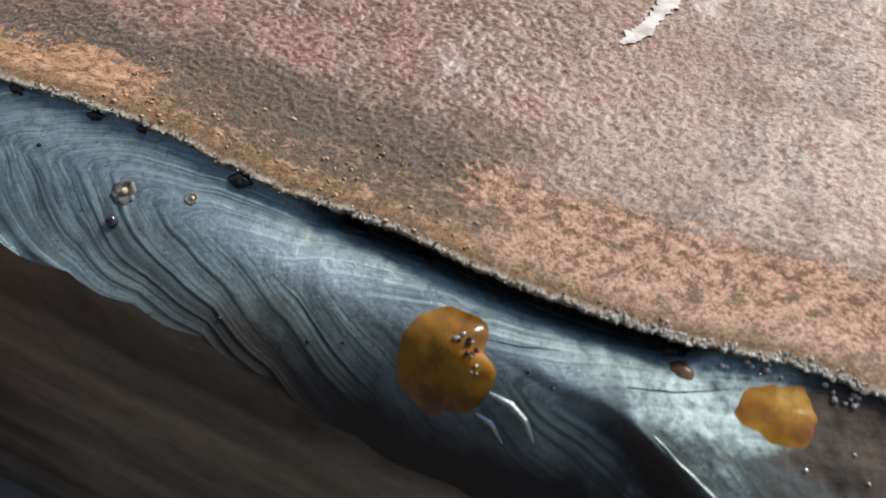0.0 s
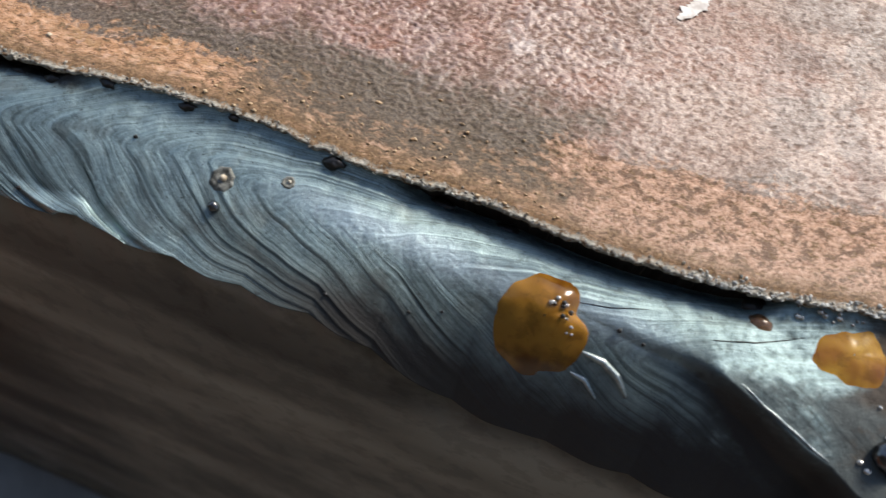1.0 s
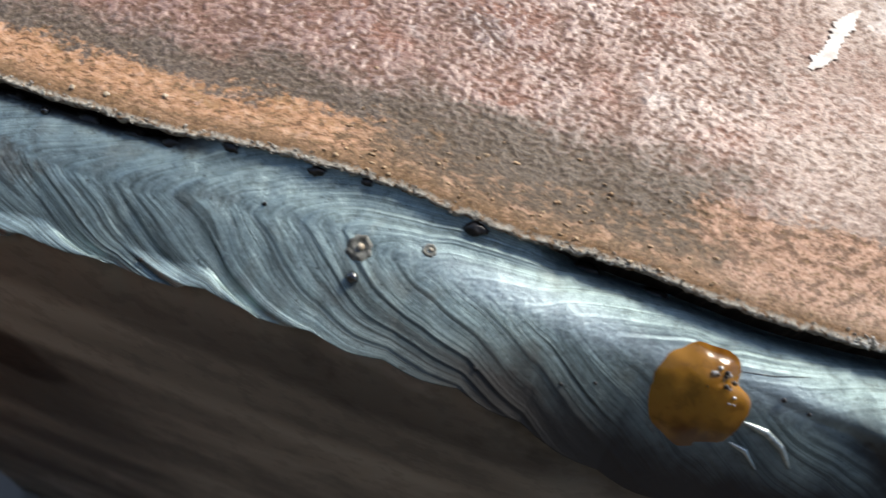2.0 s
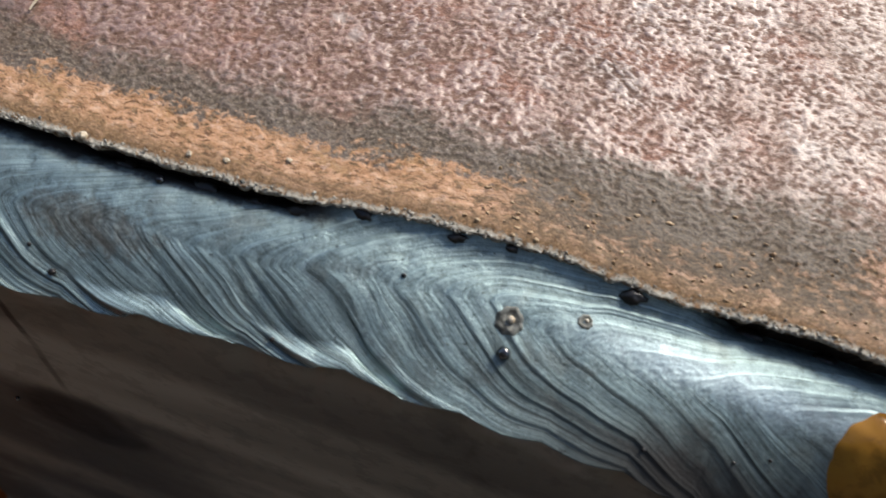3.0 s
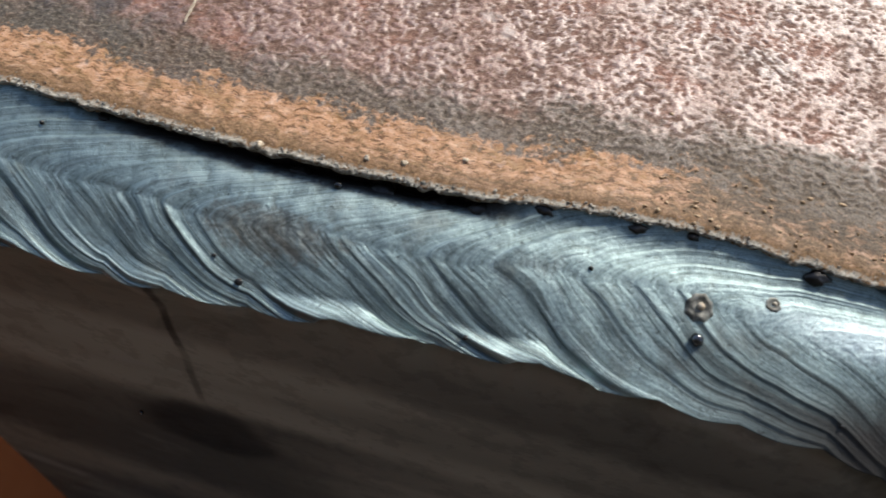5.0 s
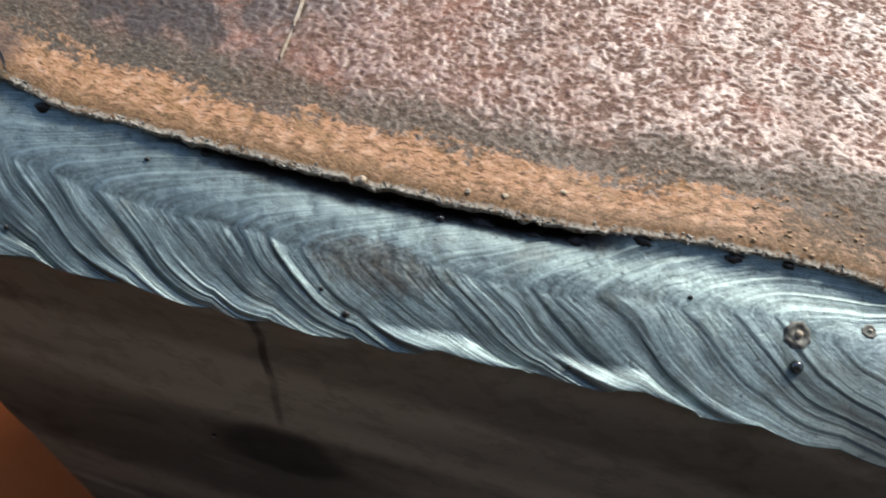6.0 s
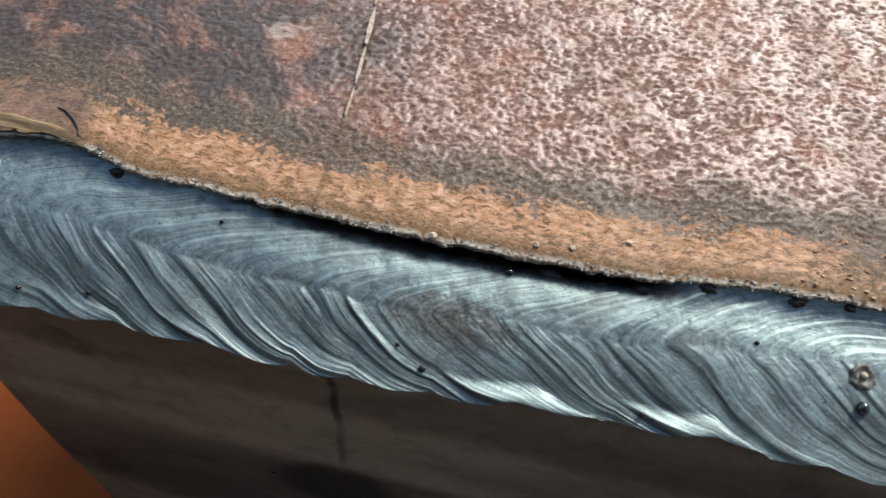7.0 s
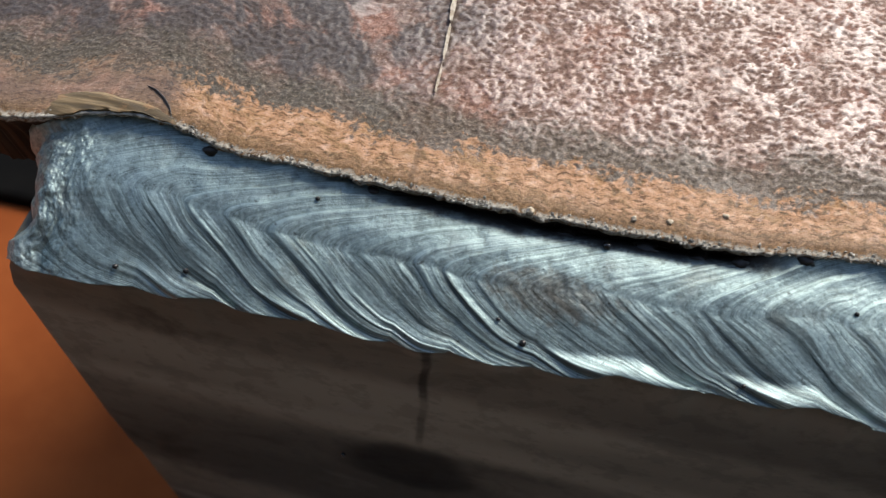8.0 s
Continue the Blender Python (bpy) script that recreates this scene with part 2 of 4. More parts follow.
def weld_steel():
    """Ripple-marked weld metal: UV in mm, u across the ripples, v along them."""
    k = Nodes("weld_metal")
    uv = k.uv()
    x, y, _ = k.split(k.place())
    xm, ym = k.calc("MULTIPLY", x, 1000.0), k.calc("MULTIPLY", y, 1000.0)
    fine = k.noise(k.stretch(uv, 4.6, 0.20), 1.0, 6, 0.72, 0.25)
    mid = k.noise(k.stretch(uv, 0.75, 0.13), 1.0, 5, 0.62, 0.5)
    haze = k.noise(k.place(), 160.0, 5, 0.62)
    pit = k.noise(k.place(), 1500.0, 2, 0.5)
    grit = k.noise(k.place(), 900.0, 5, 0.72)
    s01 = k.calc("DIVIDE", k.calc("SUBTRACT", k.split(uv)[1], k.calc("MULTIPLY", xm, 0.02)), 14.0)
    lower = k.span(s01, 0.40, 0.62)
    # few lines on the smooth crown and on the last pass
    off = k.calc("ABSOLUTE", k.calc("ADD", ym, k.calc("MULTIPLY_ADD", k.calc("SUBTRACT", xm, 46.0), 0.012, 1.6)))
    quiet = k.calc("MULTIPLY", k.span(xm, 38.0, 48.0), k.span(k.calc("ADD", off, k.calc("MULTIPLY", haze, 2.0)), 4.0, 1.8))
    quiet = k.calc("MAXIMUM", quiet, k.calc("MAXIMUM", k.span(xm, 80.0, 88.0), k.span(k.calc("ADD", xm, k.calc("MULTIPLY", haze, 8.0)), -40.0, -49.0)))
    quiet = k.calc("MAXIMUM", quiet, k.calc("MULTIPLY_ADD", lower, -0.6, 0.6))
    bundle = k.span(k.noise(k.stretch(uv, 0.30, 0.16), 1.0, 4, 0.6, 0.8), 0.40, 0.60)
    coarse = k.noise(k.stretch(uv, 1.9, 0.11), 1.0, 3, 0.55, 0.25)
    fine = k.calc("ADD", k.calc("MULTIPLY", k.calc("SUBTRACT", fine, 0.5), k.calc("MULTIPLY_ADD", bundle, 0.75, 0.25)), k.calc("MULTIPLY_ADD", coarse, 0.42, 0.29))
    fine = k.calc("ADD", k.calc("MULTIPLY", k.calc("SUBTRACT", fine, 0.5), k.calc("MULTIPLY_ADD", quiet, -0.75, 1.0)), k.calc("ADD", k.calc("MULTIPLY", k.calc("SUBTRACT", grit, 0.5), k.calc("MULTIPLY", quiet, 0.5)), 0.5))
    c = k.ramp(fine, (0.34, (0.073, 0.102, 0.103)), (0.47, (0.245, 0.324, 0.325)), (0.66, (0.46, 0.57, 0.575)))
    # dark streaks, painted stronger below as shade of the lower half
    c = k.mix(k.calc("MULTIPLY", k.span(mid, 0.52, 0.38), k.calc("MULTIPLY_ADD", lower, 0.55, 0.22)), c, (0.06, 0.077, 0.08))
    c = k.mix(k.calc("MULTIPLY", k.span(haze, 0.54, 0.68), 0.35), c, (0.15, 0.15, 0.135))
    c = k.mix(k.calc("MULTIPLY", k.span(grit, 0.48, 0.34), 0.45), c, (0.13, 0.155, 0.155))
    c = k.mix(k.calc("MULTIPLY", k.span(pit, 0.69, 0.75), 0.6), c, (0.05, 0.05, 0.05))
    # pale oxide bloom along the crown beside the craters
    bloom = k.calc("MULTIPLY", k.calc("MULTIPLY", k.span(xm, 36.0, 50.0), k.span(xm, 86.0, 74.0)), k.span(k.calc("ADD", off, k.calc("MULTIPLY", haze, 3.0)), 4.2, 1.6))
    c = k.mix(k.calc("MULTIPLY", bloom, 0.6), c, (0.44, 0.52, 0.56))
    # brown heat stain with grit in it
    qx, qy = k.calc("DIVIDE", k.calc("ADD", xm, 4.6), 7.5), k.calc("DIVIDE", k.calc("ADD", ym, 6.0), 2.6)
    stain = k.calc("ADD", k.calc("ADD", k.calc("MULTIPLY", qx, qx), k.calc("MULTIPLY", qy, qy)), k.calc("MULTIPLY_ADD", grit, 2.4, -1.2))
    c = k.mix(k.calc("MULTIPLY", k.span(stain, 1.2, 0.1), 0.6), c, (0.15, 0.125, 0.095))
    # blunt end of the bead
    blunt = k.calc("MULTIPLY", k.span(k.calc("ADD", xm, k.calc("MULTIPLY", haze, 9.0)), -49.5, -54.5), 0.6)
    c = k.mix(blunt, c, k.ramp(grit, (0.35, (0.20, 0.24, 0.23)), (0.62, (0.56, 0.61, 0.56))))
    # brown film beside the slag
    film = k.calc("MULTIPLY", k.span(k.calc("ADD", xm, k.calc("MULTIPLY", haze, 14.0)), 102.0, 107.0), 0.92)
    c = k.mix(film, c, k.ramp(haze, (0.38, (0.028, 0.017, 0.011)), (0.62, (0.085, 0.056, 0.038))))
    # shade of the steep lower flank, painted as a ragged sooty skin
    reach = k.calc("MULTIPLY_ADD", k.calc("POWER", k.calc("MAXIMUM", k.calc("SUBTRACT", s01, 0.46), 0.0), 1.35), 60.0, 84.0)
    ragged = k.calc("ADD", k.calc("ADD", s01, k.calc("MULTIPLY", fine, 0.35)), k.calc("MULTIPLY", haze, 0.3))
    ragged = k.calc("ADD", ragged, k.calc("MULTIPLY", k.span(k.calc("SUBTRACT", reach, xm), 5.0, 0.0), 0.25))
    soot_shade = k.calc("MULTIPLY", k.calc("MULTIPLY", k.span(xm, 30.0, 52.0), k.span(k.calc("SUBTRACT", reach, xm), -1.9, -0.7)), k.span(ragged, 0.88, 1.20))
    lump = k.calc("MULTIPLY", k.calc("MULTIPLY", k.span(xm, 84.5, 88.0), k.span(k.calc("ADD", s01, k.calc("MULTIPLY_ADD", haze, 0.3, -0.15)), 0.42, 0.52)), k.span(k.noise(k.place(), 420.0, 5, 0.68), 0.26, 0.50))
    c = k.mix(k.calc("MULTIPLY", lump, 0.85), c, (0.085, 0.10, 0.10))
    # black slag and painted shade along the toe where the plate's edge stands clear
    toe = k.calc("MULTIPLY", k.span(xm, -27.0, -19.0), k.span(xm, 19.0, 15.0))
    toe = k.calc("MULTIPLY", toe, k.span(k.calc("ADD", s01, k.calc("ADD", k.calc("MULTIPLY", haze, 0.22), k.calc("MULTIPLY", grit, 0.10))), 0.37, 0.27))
    soot_shade = k.calc("MAXIMUM", soot_shade, toe)
    c = k.mix(soot_shade, c, (0.030, 0.028, 0.026))
    n1 = k.bump(mid, 0.20, 0.0003)
    n2 = k.bump(fine, 0.42, 0.00012, n1)
    n3 = k.bump(grit, 0.60, 0.00018, n2)
    rough = k.calc("MULTIPLY_ADD", haze, 0.24, k.calc("MULTIPLY_ADD", soot_shade, 0.2, k.calc("MULTIPLY_ADD", k.span(xm, 76.0, 86.0), 0.10, 0.41)))
    metal = k.calc("MULTIPLY", k.calc("MULTIPLY_ADD", soot_shade, -0.80, 0.80), k.calc("MULTIPLY_ADD", film, -0.9, 1.0))
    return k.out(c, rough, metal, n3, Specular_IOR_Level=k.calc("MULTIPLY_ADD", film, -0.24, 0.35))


def scale_steel():
    """Dark mill scale with faint olive bands along the plate."""
    k = Nodes("mill_scale")
    p = k.place()
    x, y, z = k.split(p)
    xm, zm = k.calc("MULTIPLY", x, 1000.0), k.calc("MULTIPLY", z, 1000.0)
    band = k.noise(k.stretch(p, 7.0, 20.0, 42.0), 1.0, 2, 0.45, 0.5)
    blot = k.noise(p, 75.0, 5, 0.58, 0.4)
    fine = k.noise(k.stretch(p, 260.0, 260.0, 300.0), 1.0, 5, 0.65)
    c = k.ramp(band, (0.36, (0.085, 0.080, 0.067)), (0.50, (0.145, 0.134, 0.110)), (0.64, (0.225, 0.203, 0.16)))
    c = k.mix(k.calc("MULTIPLY", k.span(blot, 0.54, 0.70), 0.5), c, (0.028, 0.025, 0.022))
    # paler strip half way down
    sag = k.calc("ADD", zm, k.calc("MULTIPLY_ADD", blot, 6.0, -3.0))
    strip = k.calc("MULTIPLY", k.span(sag, -39.5, -34.0), k.span(sag, -15.5, -20.0))
    c = k.mix(k.calc("MULTIPLY", strip, k.calc("MULTIPLY_ADD", k.span(band, 0.35, 0.6), 0.45, 0.40)), c, (0.33, 0.31, 0.25))
    # dark oval patch
    dx = k.calc("MULTIPLY", k.calc("ADD", x, 0.0162), 98.0)
    dz = k.calc("MULTIPLY", k.calc("ADD", z, 0.0456), 125.0)
    oval = k.calc("ADD", k.calc("MULTIPLY", dx, dx), k.calc("MULTIPLY", dz, dz))
    c = k.mix(k.calc("MULTIPLY", k.span(k.calc("ADD", oval, k.calc("MULTIPLY_ADD", blot, 1.6, -0.8)), 1.3, 0.5), 0.72), c, (0.008, 0.006, 0.006))
    cloud = k.noise(k.stretch(p, 26.0, 20.0, 60.0, (0.35, 0, 0.2)), 1.0, 4, 0.55, 0.5)
    c = k.mix(k.calc("MULTIPLY", k.span(cloud, 0.57, 0.70), 0.6), c, (0.30, 0.285, 0.25))
    # paler towards the right and further down
    pale_part = k.calc("MULTIPLY", k.span(xm, -14.0, 14.0), k.span(sag, -26.0, -44.0))
    c = k.mix(k.calc("MULTIPLY", pale_part, k.calc("MULTIPLY_ADD", k.span(cloud, 0.40, 0.62), 0.4, 0.28)), c, (0.36, 0.335, 0.27))
    c = k.mix(k.calc("MULTIPLY", k.span(fine, 0.52, 0.40), 0.22), c, (0.03, 0.027, 0.023))
    wander = k.calc("ADD", xm, k.calc("MULTIPLY_ADD", blot, 1.6, 14.4))
    line = k.calc("ABSOLUTE", wander)
    c = k.mix(k.calc("MULTIPLY", k.calc("MULTIPLY", k.span(line, 0.75, 0.2), k.span(zm, -37.0, -33.0)), k.calc("MULTIPLY_ADD", k.span(blot, 0.35, 0.55), 0.4, 0.3)), c, (0.008, 0.007, 0.006))
    return k.out(c, k.calc("MULTIPLY_ADD", fine, 0.3, 0.40), 0.0, k.bump(blot, 0.3, 0.001, k.bump(fine, 0.3, 0.0002)), Specular_IOR_Level=0.06)


def slag_glass(name, deep, pale, clear):
    k = Nodes(name)
    p = k.place()
    a = k.noise(p, 150.0, 3, 0.55)
    c = k.mix(k.span(a, 0.36, 0.62), deep, pale)
    vein = k.noise(p, 620.0, 5, 0.68, 0.5)
    c = k.mix(k.calc("MULTIPLY", k.span(vein, 0.50, 0.38), 0.3), c, (0.05, 0.017, 0.004))
    return k.out(c, 0.14, 0.0, k.bump(k.noise(p, 700.0, 3), 0.10, 0.0002), Transmission_Weight=clear,
                 IOR=1.5, Specular_IOR_Level=0.4)


def simple(name, a, b, scale, rough, metal=0.0, bump=0.3, depth=0.0003, **more):
    k = Nodes(name)
    p = k.place()
    n = k.noise(p, scale, 4, 0.6)
    return k.out(k.mix(k.span(n, 0.35, 0.65), a, b), rough, metal, k.bump(n, bump, depth), **more)


def glaze():
    """Olive-brown heat glaze with long flow lines."""
    k = Nodes("brown_glaze")
    p = k.place()
    flow = k.noise(k.stretch(p, 110.0, 900.0, 900.0), 1.0, 5, 0.62, 0.8)
    spot = k.noise(p, 420.0, 4, 0.65)
    c = k.ramp(flow, (0.34, (0.055, 0.040, 0.020)), (0.5, (0.15, 0.105, 0.052)), (0.66, (0.33, 0.235, 0.125)))
    c = k.mix(k.calc("MULTIPLY", k.span(spot, 0.54, 0.66), 0.6), c, (0.34, 0.19, 0.085))
    return k.out(c, 0.40, 0.0, k.bump(flow, 0.5, 0.0003), Specular_IOR_Level=0.4)


RUST, WELD, SCALE = rusty_plate(), weld_steel(), scale_steel()
BUBBLE = simple("bubble_skin", (0.55, 0.50, 0.42), (0.8, 0.76, 0.7), 900, 0.08, 0.7)
AMBER = slag_glass("amber_slag", (0.14, 0.050, 0.005), (0.46, 0.215, 0.028), 0.3)
YELLOW = slag_glass("yellow_slag", (0.34, 0.13, 0.014), (0.72, 0.40, 0.045), 0.4)
RED_SLAG = slag_glass("red_brown_slag", (0.20, 0.11, 0.06), (0.36, 0.23, 0.14), 0.5)
OLIVE_SLAG = glaze()
BLACK_SLAG = simple("black_slag", (0.008, 0.007, 0.006), (0.024, 0.020, 0.017), 900, 0.34)
SPATTER = simple("spatter_metal", (0.07, 0.07, 0.07), (0.18, 0.18, 0.18), 1500, 0.16, 0.9)
PALE = simple("pale_crust", (0.42, 0.33, 0.22), (0.62, 0.54, 0.42), 1800, 0.35)
TAN = simple("tan_rust_crumb", (0.36, 0.22, 0.11), (0.56, 0.40, 0.24), 1500, 0.5)
CRUST = simple("grey_crust", (0.17, 0.15, 0.12), (0.52, 0.49, 0.42), 1400, 0.45)
PALE_CRUST = simple("pale_grey_crust", (0.26, 0.25, 0.22), (0.62, 0.61, 0.57), 1600, 0.3)
CHAR = simple("scorched_ring", (0.07, 0.068, 0.058), (0.24, 0.24, 0.21), 1500, 0.6, 0.4)
WHITE = simple("white_paint", (0.46, 0.40, 0.35), (0.74, 0.70, 0.65), 600, 0.5)
ORANGE = simple("orange_primer", (0.25, 0.062, 0.014), (0.30, 0.080, 0.019), 40, 0.8, Specular_IOR_Level=0.15)
CONCRETE = simple("concrete", (0.15, 0.143, 0.13), (0.23, 0.22, 0.20), 25, 0.95, bump=0.4, depth=0.002)
DARK_BLOCKER = simple("dark_blocker", (0.025, 0.022, 0.02), (0.04, 0.036, 0.032), 6, 0.95)
BLACK_SHADE = simple("black_shade", (0.006, 0.006, 0.006), (0.012, 0.011, 0.010), 30, 1.0, Specular_IOR_Level=0.05)


# ---- number fields ----
def hash01(i, seed):
    return np.modf(np.abs(np.sin(i * 127.1 + seed * 311.7) * 43758.5453))[0]


def wave(x, seed):
    """Smooth value noise of one variable, 0 to 1."""
    i = np.floor(x)
    f = x - i
    f = f * f * (3 - 2 * f)
    return hash01(i, seed) * (1 - f) + hash01(i + 1, seed) * f


def field(x, y, seed):
    """Smooth value noise of two variables, 0 to 1."""
    j = np.floor(y)
    f = y - j
    f = f * f * (3 - 2 * f)
    return wave(x + 17.3 * j, seed) * (1 - f) + wave(x + 17.3 * (j + 1), seed) * f


def fbm(x, y, seed, octaves=4, gain=0.55):
    """Turned octaves of the same, about 0.5 in the mean."""
    total, amp, norm = 0.0, 1.0, 0.0
    for o in range(octaves):
        a = 0.7 + 1.9 * o
        total = total + amp * field(x * math.cos(a) - y * math.sin(a) + 31.7 * o, x * math.sin(a) + y * math.cos(a) + 57.1, seed + o)
        norm, amp, x, y = norm + amp, amp * gain, x * 2.03, y * 2.03
    return total / norm


def smooth(x, lo, hi):
    t = np.clip((x - lo) / (hi - lo), 0, 1)
    return t * t * (3 - 2 * t)


def through_knots(x, xs, ys):
    """A soft curve through a few knots."""
    return sum(np.interp(x + d, xs, ys) for d in (-3.0, -1.5, 0.0, 1.5, 3.0)) / 5


def lip_line(x):
    """How far the top plate's edge lies behind the zero line, mm."""
    return through_knots(x, (-120, -60, -57, -52, -46, -40, -10, 10, 27, 36, 49, 60, 72, 80, 92, 97, 105, 130),
                         (-0.6, -0.6, 0.9, 2.6, 3.1, 0.9, 0.7, 1.4, 3.9, 4.2, 3.2, 4.2, 3.6, 4.0, 5.7, 7.2, 7.2, 7.4))


def lip(x):
    """The same edge with its chips and burrs."""
    return lip_line(x) + 0.35 * (wave(x * 0.9, 3) - 0.5) + 0.20 * (wave(x * 2.7, 4) - 0.5)


def foot(x):
    """The weld's lower edge, mm."""
    base = through_knots(x, (-70, -57, -35, -16, -5, 10, 20, 40, 60, 100, 130),
                         (-14.2, -14.2, -13.2, -13.4, -12.8, -11.6, -11.0, -11.2, -11.6, -12.0, -12.0))
    u = x / 8.5 + 0.7 * wave(x * 0.09, 8)
    scallop = np.abs(np.modf(u + 40)[0] - 0.5) * 2
    return base + 0.55 * scallop ** 1.5 - 0.25 + 1.8 * smooth(x, -55.5, -59.5)


def spine(x):
    """Where the arrow-shaped ripples have their points, 0 at the plate to 1 at the foot."""
    y = through_knots(x, (-70, -56, -43, -31, -12, -3, 17, 26, 46, 58, 70, 90), (-4.6, -4.4, -4.8, -5.8, -5.8, -5.3, -3.5, -1.9, -2.4, -3.0, -3.0, -2.6))
    y = y + 1.8 * (wave(x / 6.5, 15) - 0.5) + 0.6 * (wave(x / 2.4, 16) - 0.5)
    return (weld_top(x) - y) / (weld_top(x) - foot(x))


def ripple_phase(x, s):
    """Position along the weld, carried round the arrow-shaped ripples."""
    mid = spine(x)
    up = np.clip((mid - s) / mid, 0, 1)
    up = (np.sqrt(up * up + 0.022) - 0.1483) / 0.8626
    down = np.clip((s - mid) / (1 - mid), 0, 1)
    reach = 16.0 + 22.0 * smooth(x, 24, 60)
    sweep = (9.5 + 13.0 * smooth(x, 30, 52)) * down + 5.5 * down ** 4
    drift = 7.0 * (field(x * 0.06, s * 1.6, 12) - 0.5) + 1.7 * (field(x * 0.13, s * 2.2, 13) - 0.5)
    return x - reach * up ** 1.2 - sweep + drift


def saw(p, seed):
    """Overlapping scales: a slow rise, then a sharp crease, each of its own height."""
    i = np.floor(p)
    t = 1 - (p - i)
    return (0.25 + 0.75 * hash01(i, seed)) * t ** 1.8 * (1 - smooth(t, 0.84, 1.0))


def lobe_at(x, s):
    """1 on the overlapping last pass at the weld's right, whose lower rim stands out."""
    wide = 14.0 * smooth(s, 0.53, 0.38)
    return smooth(x - 84.0 - 60.0 * np.clip(s - 0.46, 0, 1) ** 1.35, -wide, 1.6 + 0.5 * wide)


def weld_height(x, s, rippled=True):
    """Height of the weld's face over the zero level, mm."""
    ph = ripple_phase(x, s)
    lobe = lobe_at(x, s)
    fall = 4.0 + 10.0 * smooth(x, 46, 68) * (1 - lobe) + 0.6 * lobe
    bend = np.clip((np.sqrt((s - 0.34) ** 2 + 0.004) + s - 0.34) / 1.325, 0, 1)
    steep = smooth(x, 36, 58)
    z = 0.35 - fall * (bend ** 1.3 * (1 - steep) + s ** 2.25 * steep)
    # sunken toe along the top plate
    deep = 0.15 + 1.1 * smooth(x, -34, -20) * smooth(x, 16, 8)
    deep = np.maximum(deep, 2.4 * smooth(x, 47, 60) * smooth(x, 92, 84))
    deep = np.maximum(deep, 2.0 * smooth(x, -14, -5) * smooth(x, 17, 10))
    z += (1.15 + 0.3 * wave(x * 0.6, 22) - 0.5 * smooth(x, -15, -32)) * np.clip(1.3 - deep, 0, 1) * np.exp(-(s / 0.13) ** 2)
    z += (1.45 * smooth(s, 0.04, 0.50) - 0.9) * smooth(x, 42, 56) * smooth(x, 104, 84)
    z -= deep * np.exp(-(s / 0.085) ** 2)
    z += 0.30 * (field(x * 0.12, s * 2.5, 35) - 0.5)
    # smooth laps along the foot
    laps = sum(h * smooth(ph, a - 15.5, a - 14.5) * smooth(ph, b - 14.5, b - 15.7)
               for a, b, h in ((3.0, 12.5, 1.05), (19.5, 26.5, 1.05), (-40.0, -34.0, 0.6), (-26.0, -20.5, 0.45), (-14.0, -9.0, 0.4)))
    z += laps * smooth(s, 0.84, 1.0)
    if not rippled:
        return z
    calm = (1 - 0.6 * smooth(x, 40, 58) * smooth(s, 0.75, 0.3)) * (1 - 0.6 * lobe) * (0.55 + 0.45 * smooth(field(x * 0.06, s * 1.5, 39), 0.3, 0.6))
    calm = calm * (1 - 0.8 * smooth(x, 38, 48) * np.exp(-((s - spine(x)) / 0.12) ** 2)) * (1 - 0.7 * smooth(x, 80, 88)) * (1 - 0.5 * smooth(x, 26, 44) * smooth(s, 0.4, 0.6))
    calm = calm * (1 - 0.85 * smooth(laps, 0.2, 0.9) * smooth(s, 0.80, 0.90)) * (1 - 0.85 * smooth(x, -44, -53))
    side = 0.50 + 0.50 * smooth(s - spine(x), -0.05, 0.14)
    # broad overlapping scales, then bundles of finer creases
    z += calm * side * 0.58 * saw(ph / 5.8 + 1.2 * wave(ph / 11.0, 30), 31)
    combed = smooth(0.6 * field(ph * 0.22, s * 2.2, 47) + 0.4 * field(ph * 0.5, s * 7.0, 49), 0.35, 0.65)
    z += calm * side * 0.13 * combed * saw(ph / 1.9 + 0.6 * wave(ph / 4.0, 37), 38)
    z += calm * 0.25 * (wave(ph / 3.3, 48) - 0.5) * side * (0.4 + 0.9 * field(x * 0.11, s * 2.4, 52))
    z += calm * (0.25 + 0.75 * combed) * (0.15 + 0.85 * smooth(s - spine(x), -0.10, 0.10)) * (0.06 * (wave(ph / 0.8, 32) - 0.5) + 0.045 * (wave(ph / 0.40, 33) - 0.5))
    # crease where the ripples meet
    z -= 0.10 * calm * wave(x / 5.0, 17) * np.exp(-((s - spine(x)) / 0.03) ** 2) * smooth(x, 36, 22)
    z += 0.12 * (field(x * 0.6, s * 8, 36) - 0.5) + 0.5 * lobe * (fbm(x * 0.35, s * 6, 40, 3) - 0.5)
    z += 0.45 * lobe * smooth(x, 100, 86) * smooth(s, 0.35, 0.6)
    # grit where the metal froze roughly
    rough = np.exp(-((x + 5) / 8) ** 2 - ((s - 0.52) / 0.12) ** 2) + 0.6 * np.exp(-((x - 52) / 14) ** 2 - ((s - 0.50) / 0.10) ** 2)
    z += 0.16 * rough * (fbm(x * 1.8, s * 26, 90, 3) - 0.5)
    # lumpy blunt end
    end = smooth(x, -50.0, -56.0)
    z += end * (1.7 * (fbm(x * 0.33, s * 4.2, 95, 5, 0.6) - 0.5) + 0.5 * np.exp(-((s - 0.06) / 0.05) ** 2))
    z -= 2.4 * smooth(x, -56.0, -60.0) ** 2 + 0.3 * smooth(x, -50, -56)
    return z


def weld_top(x):
    return lip_line(x) + 1.2


def weld_y(x, s):
    return weld_top(x) + (foot(x) - weld_top(x)) * s


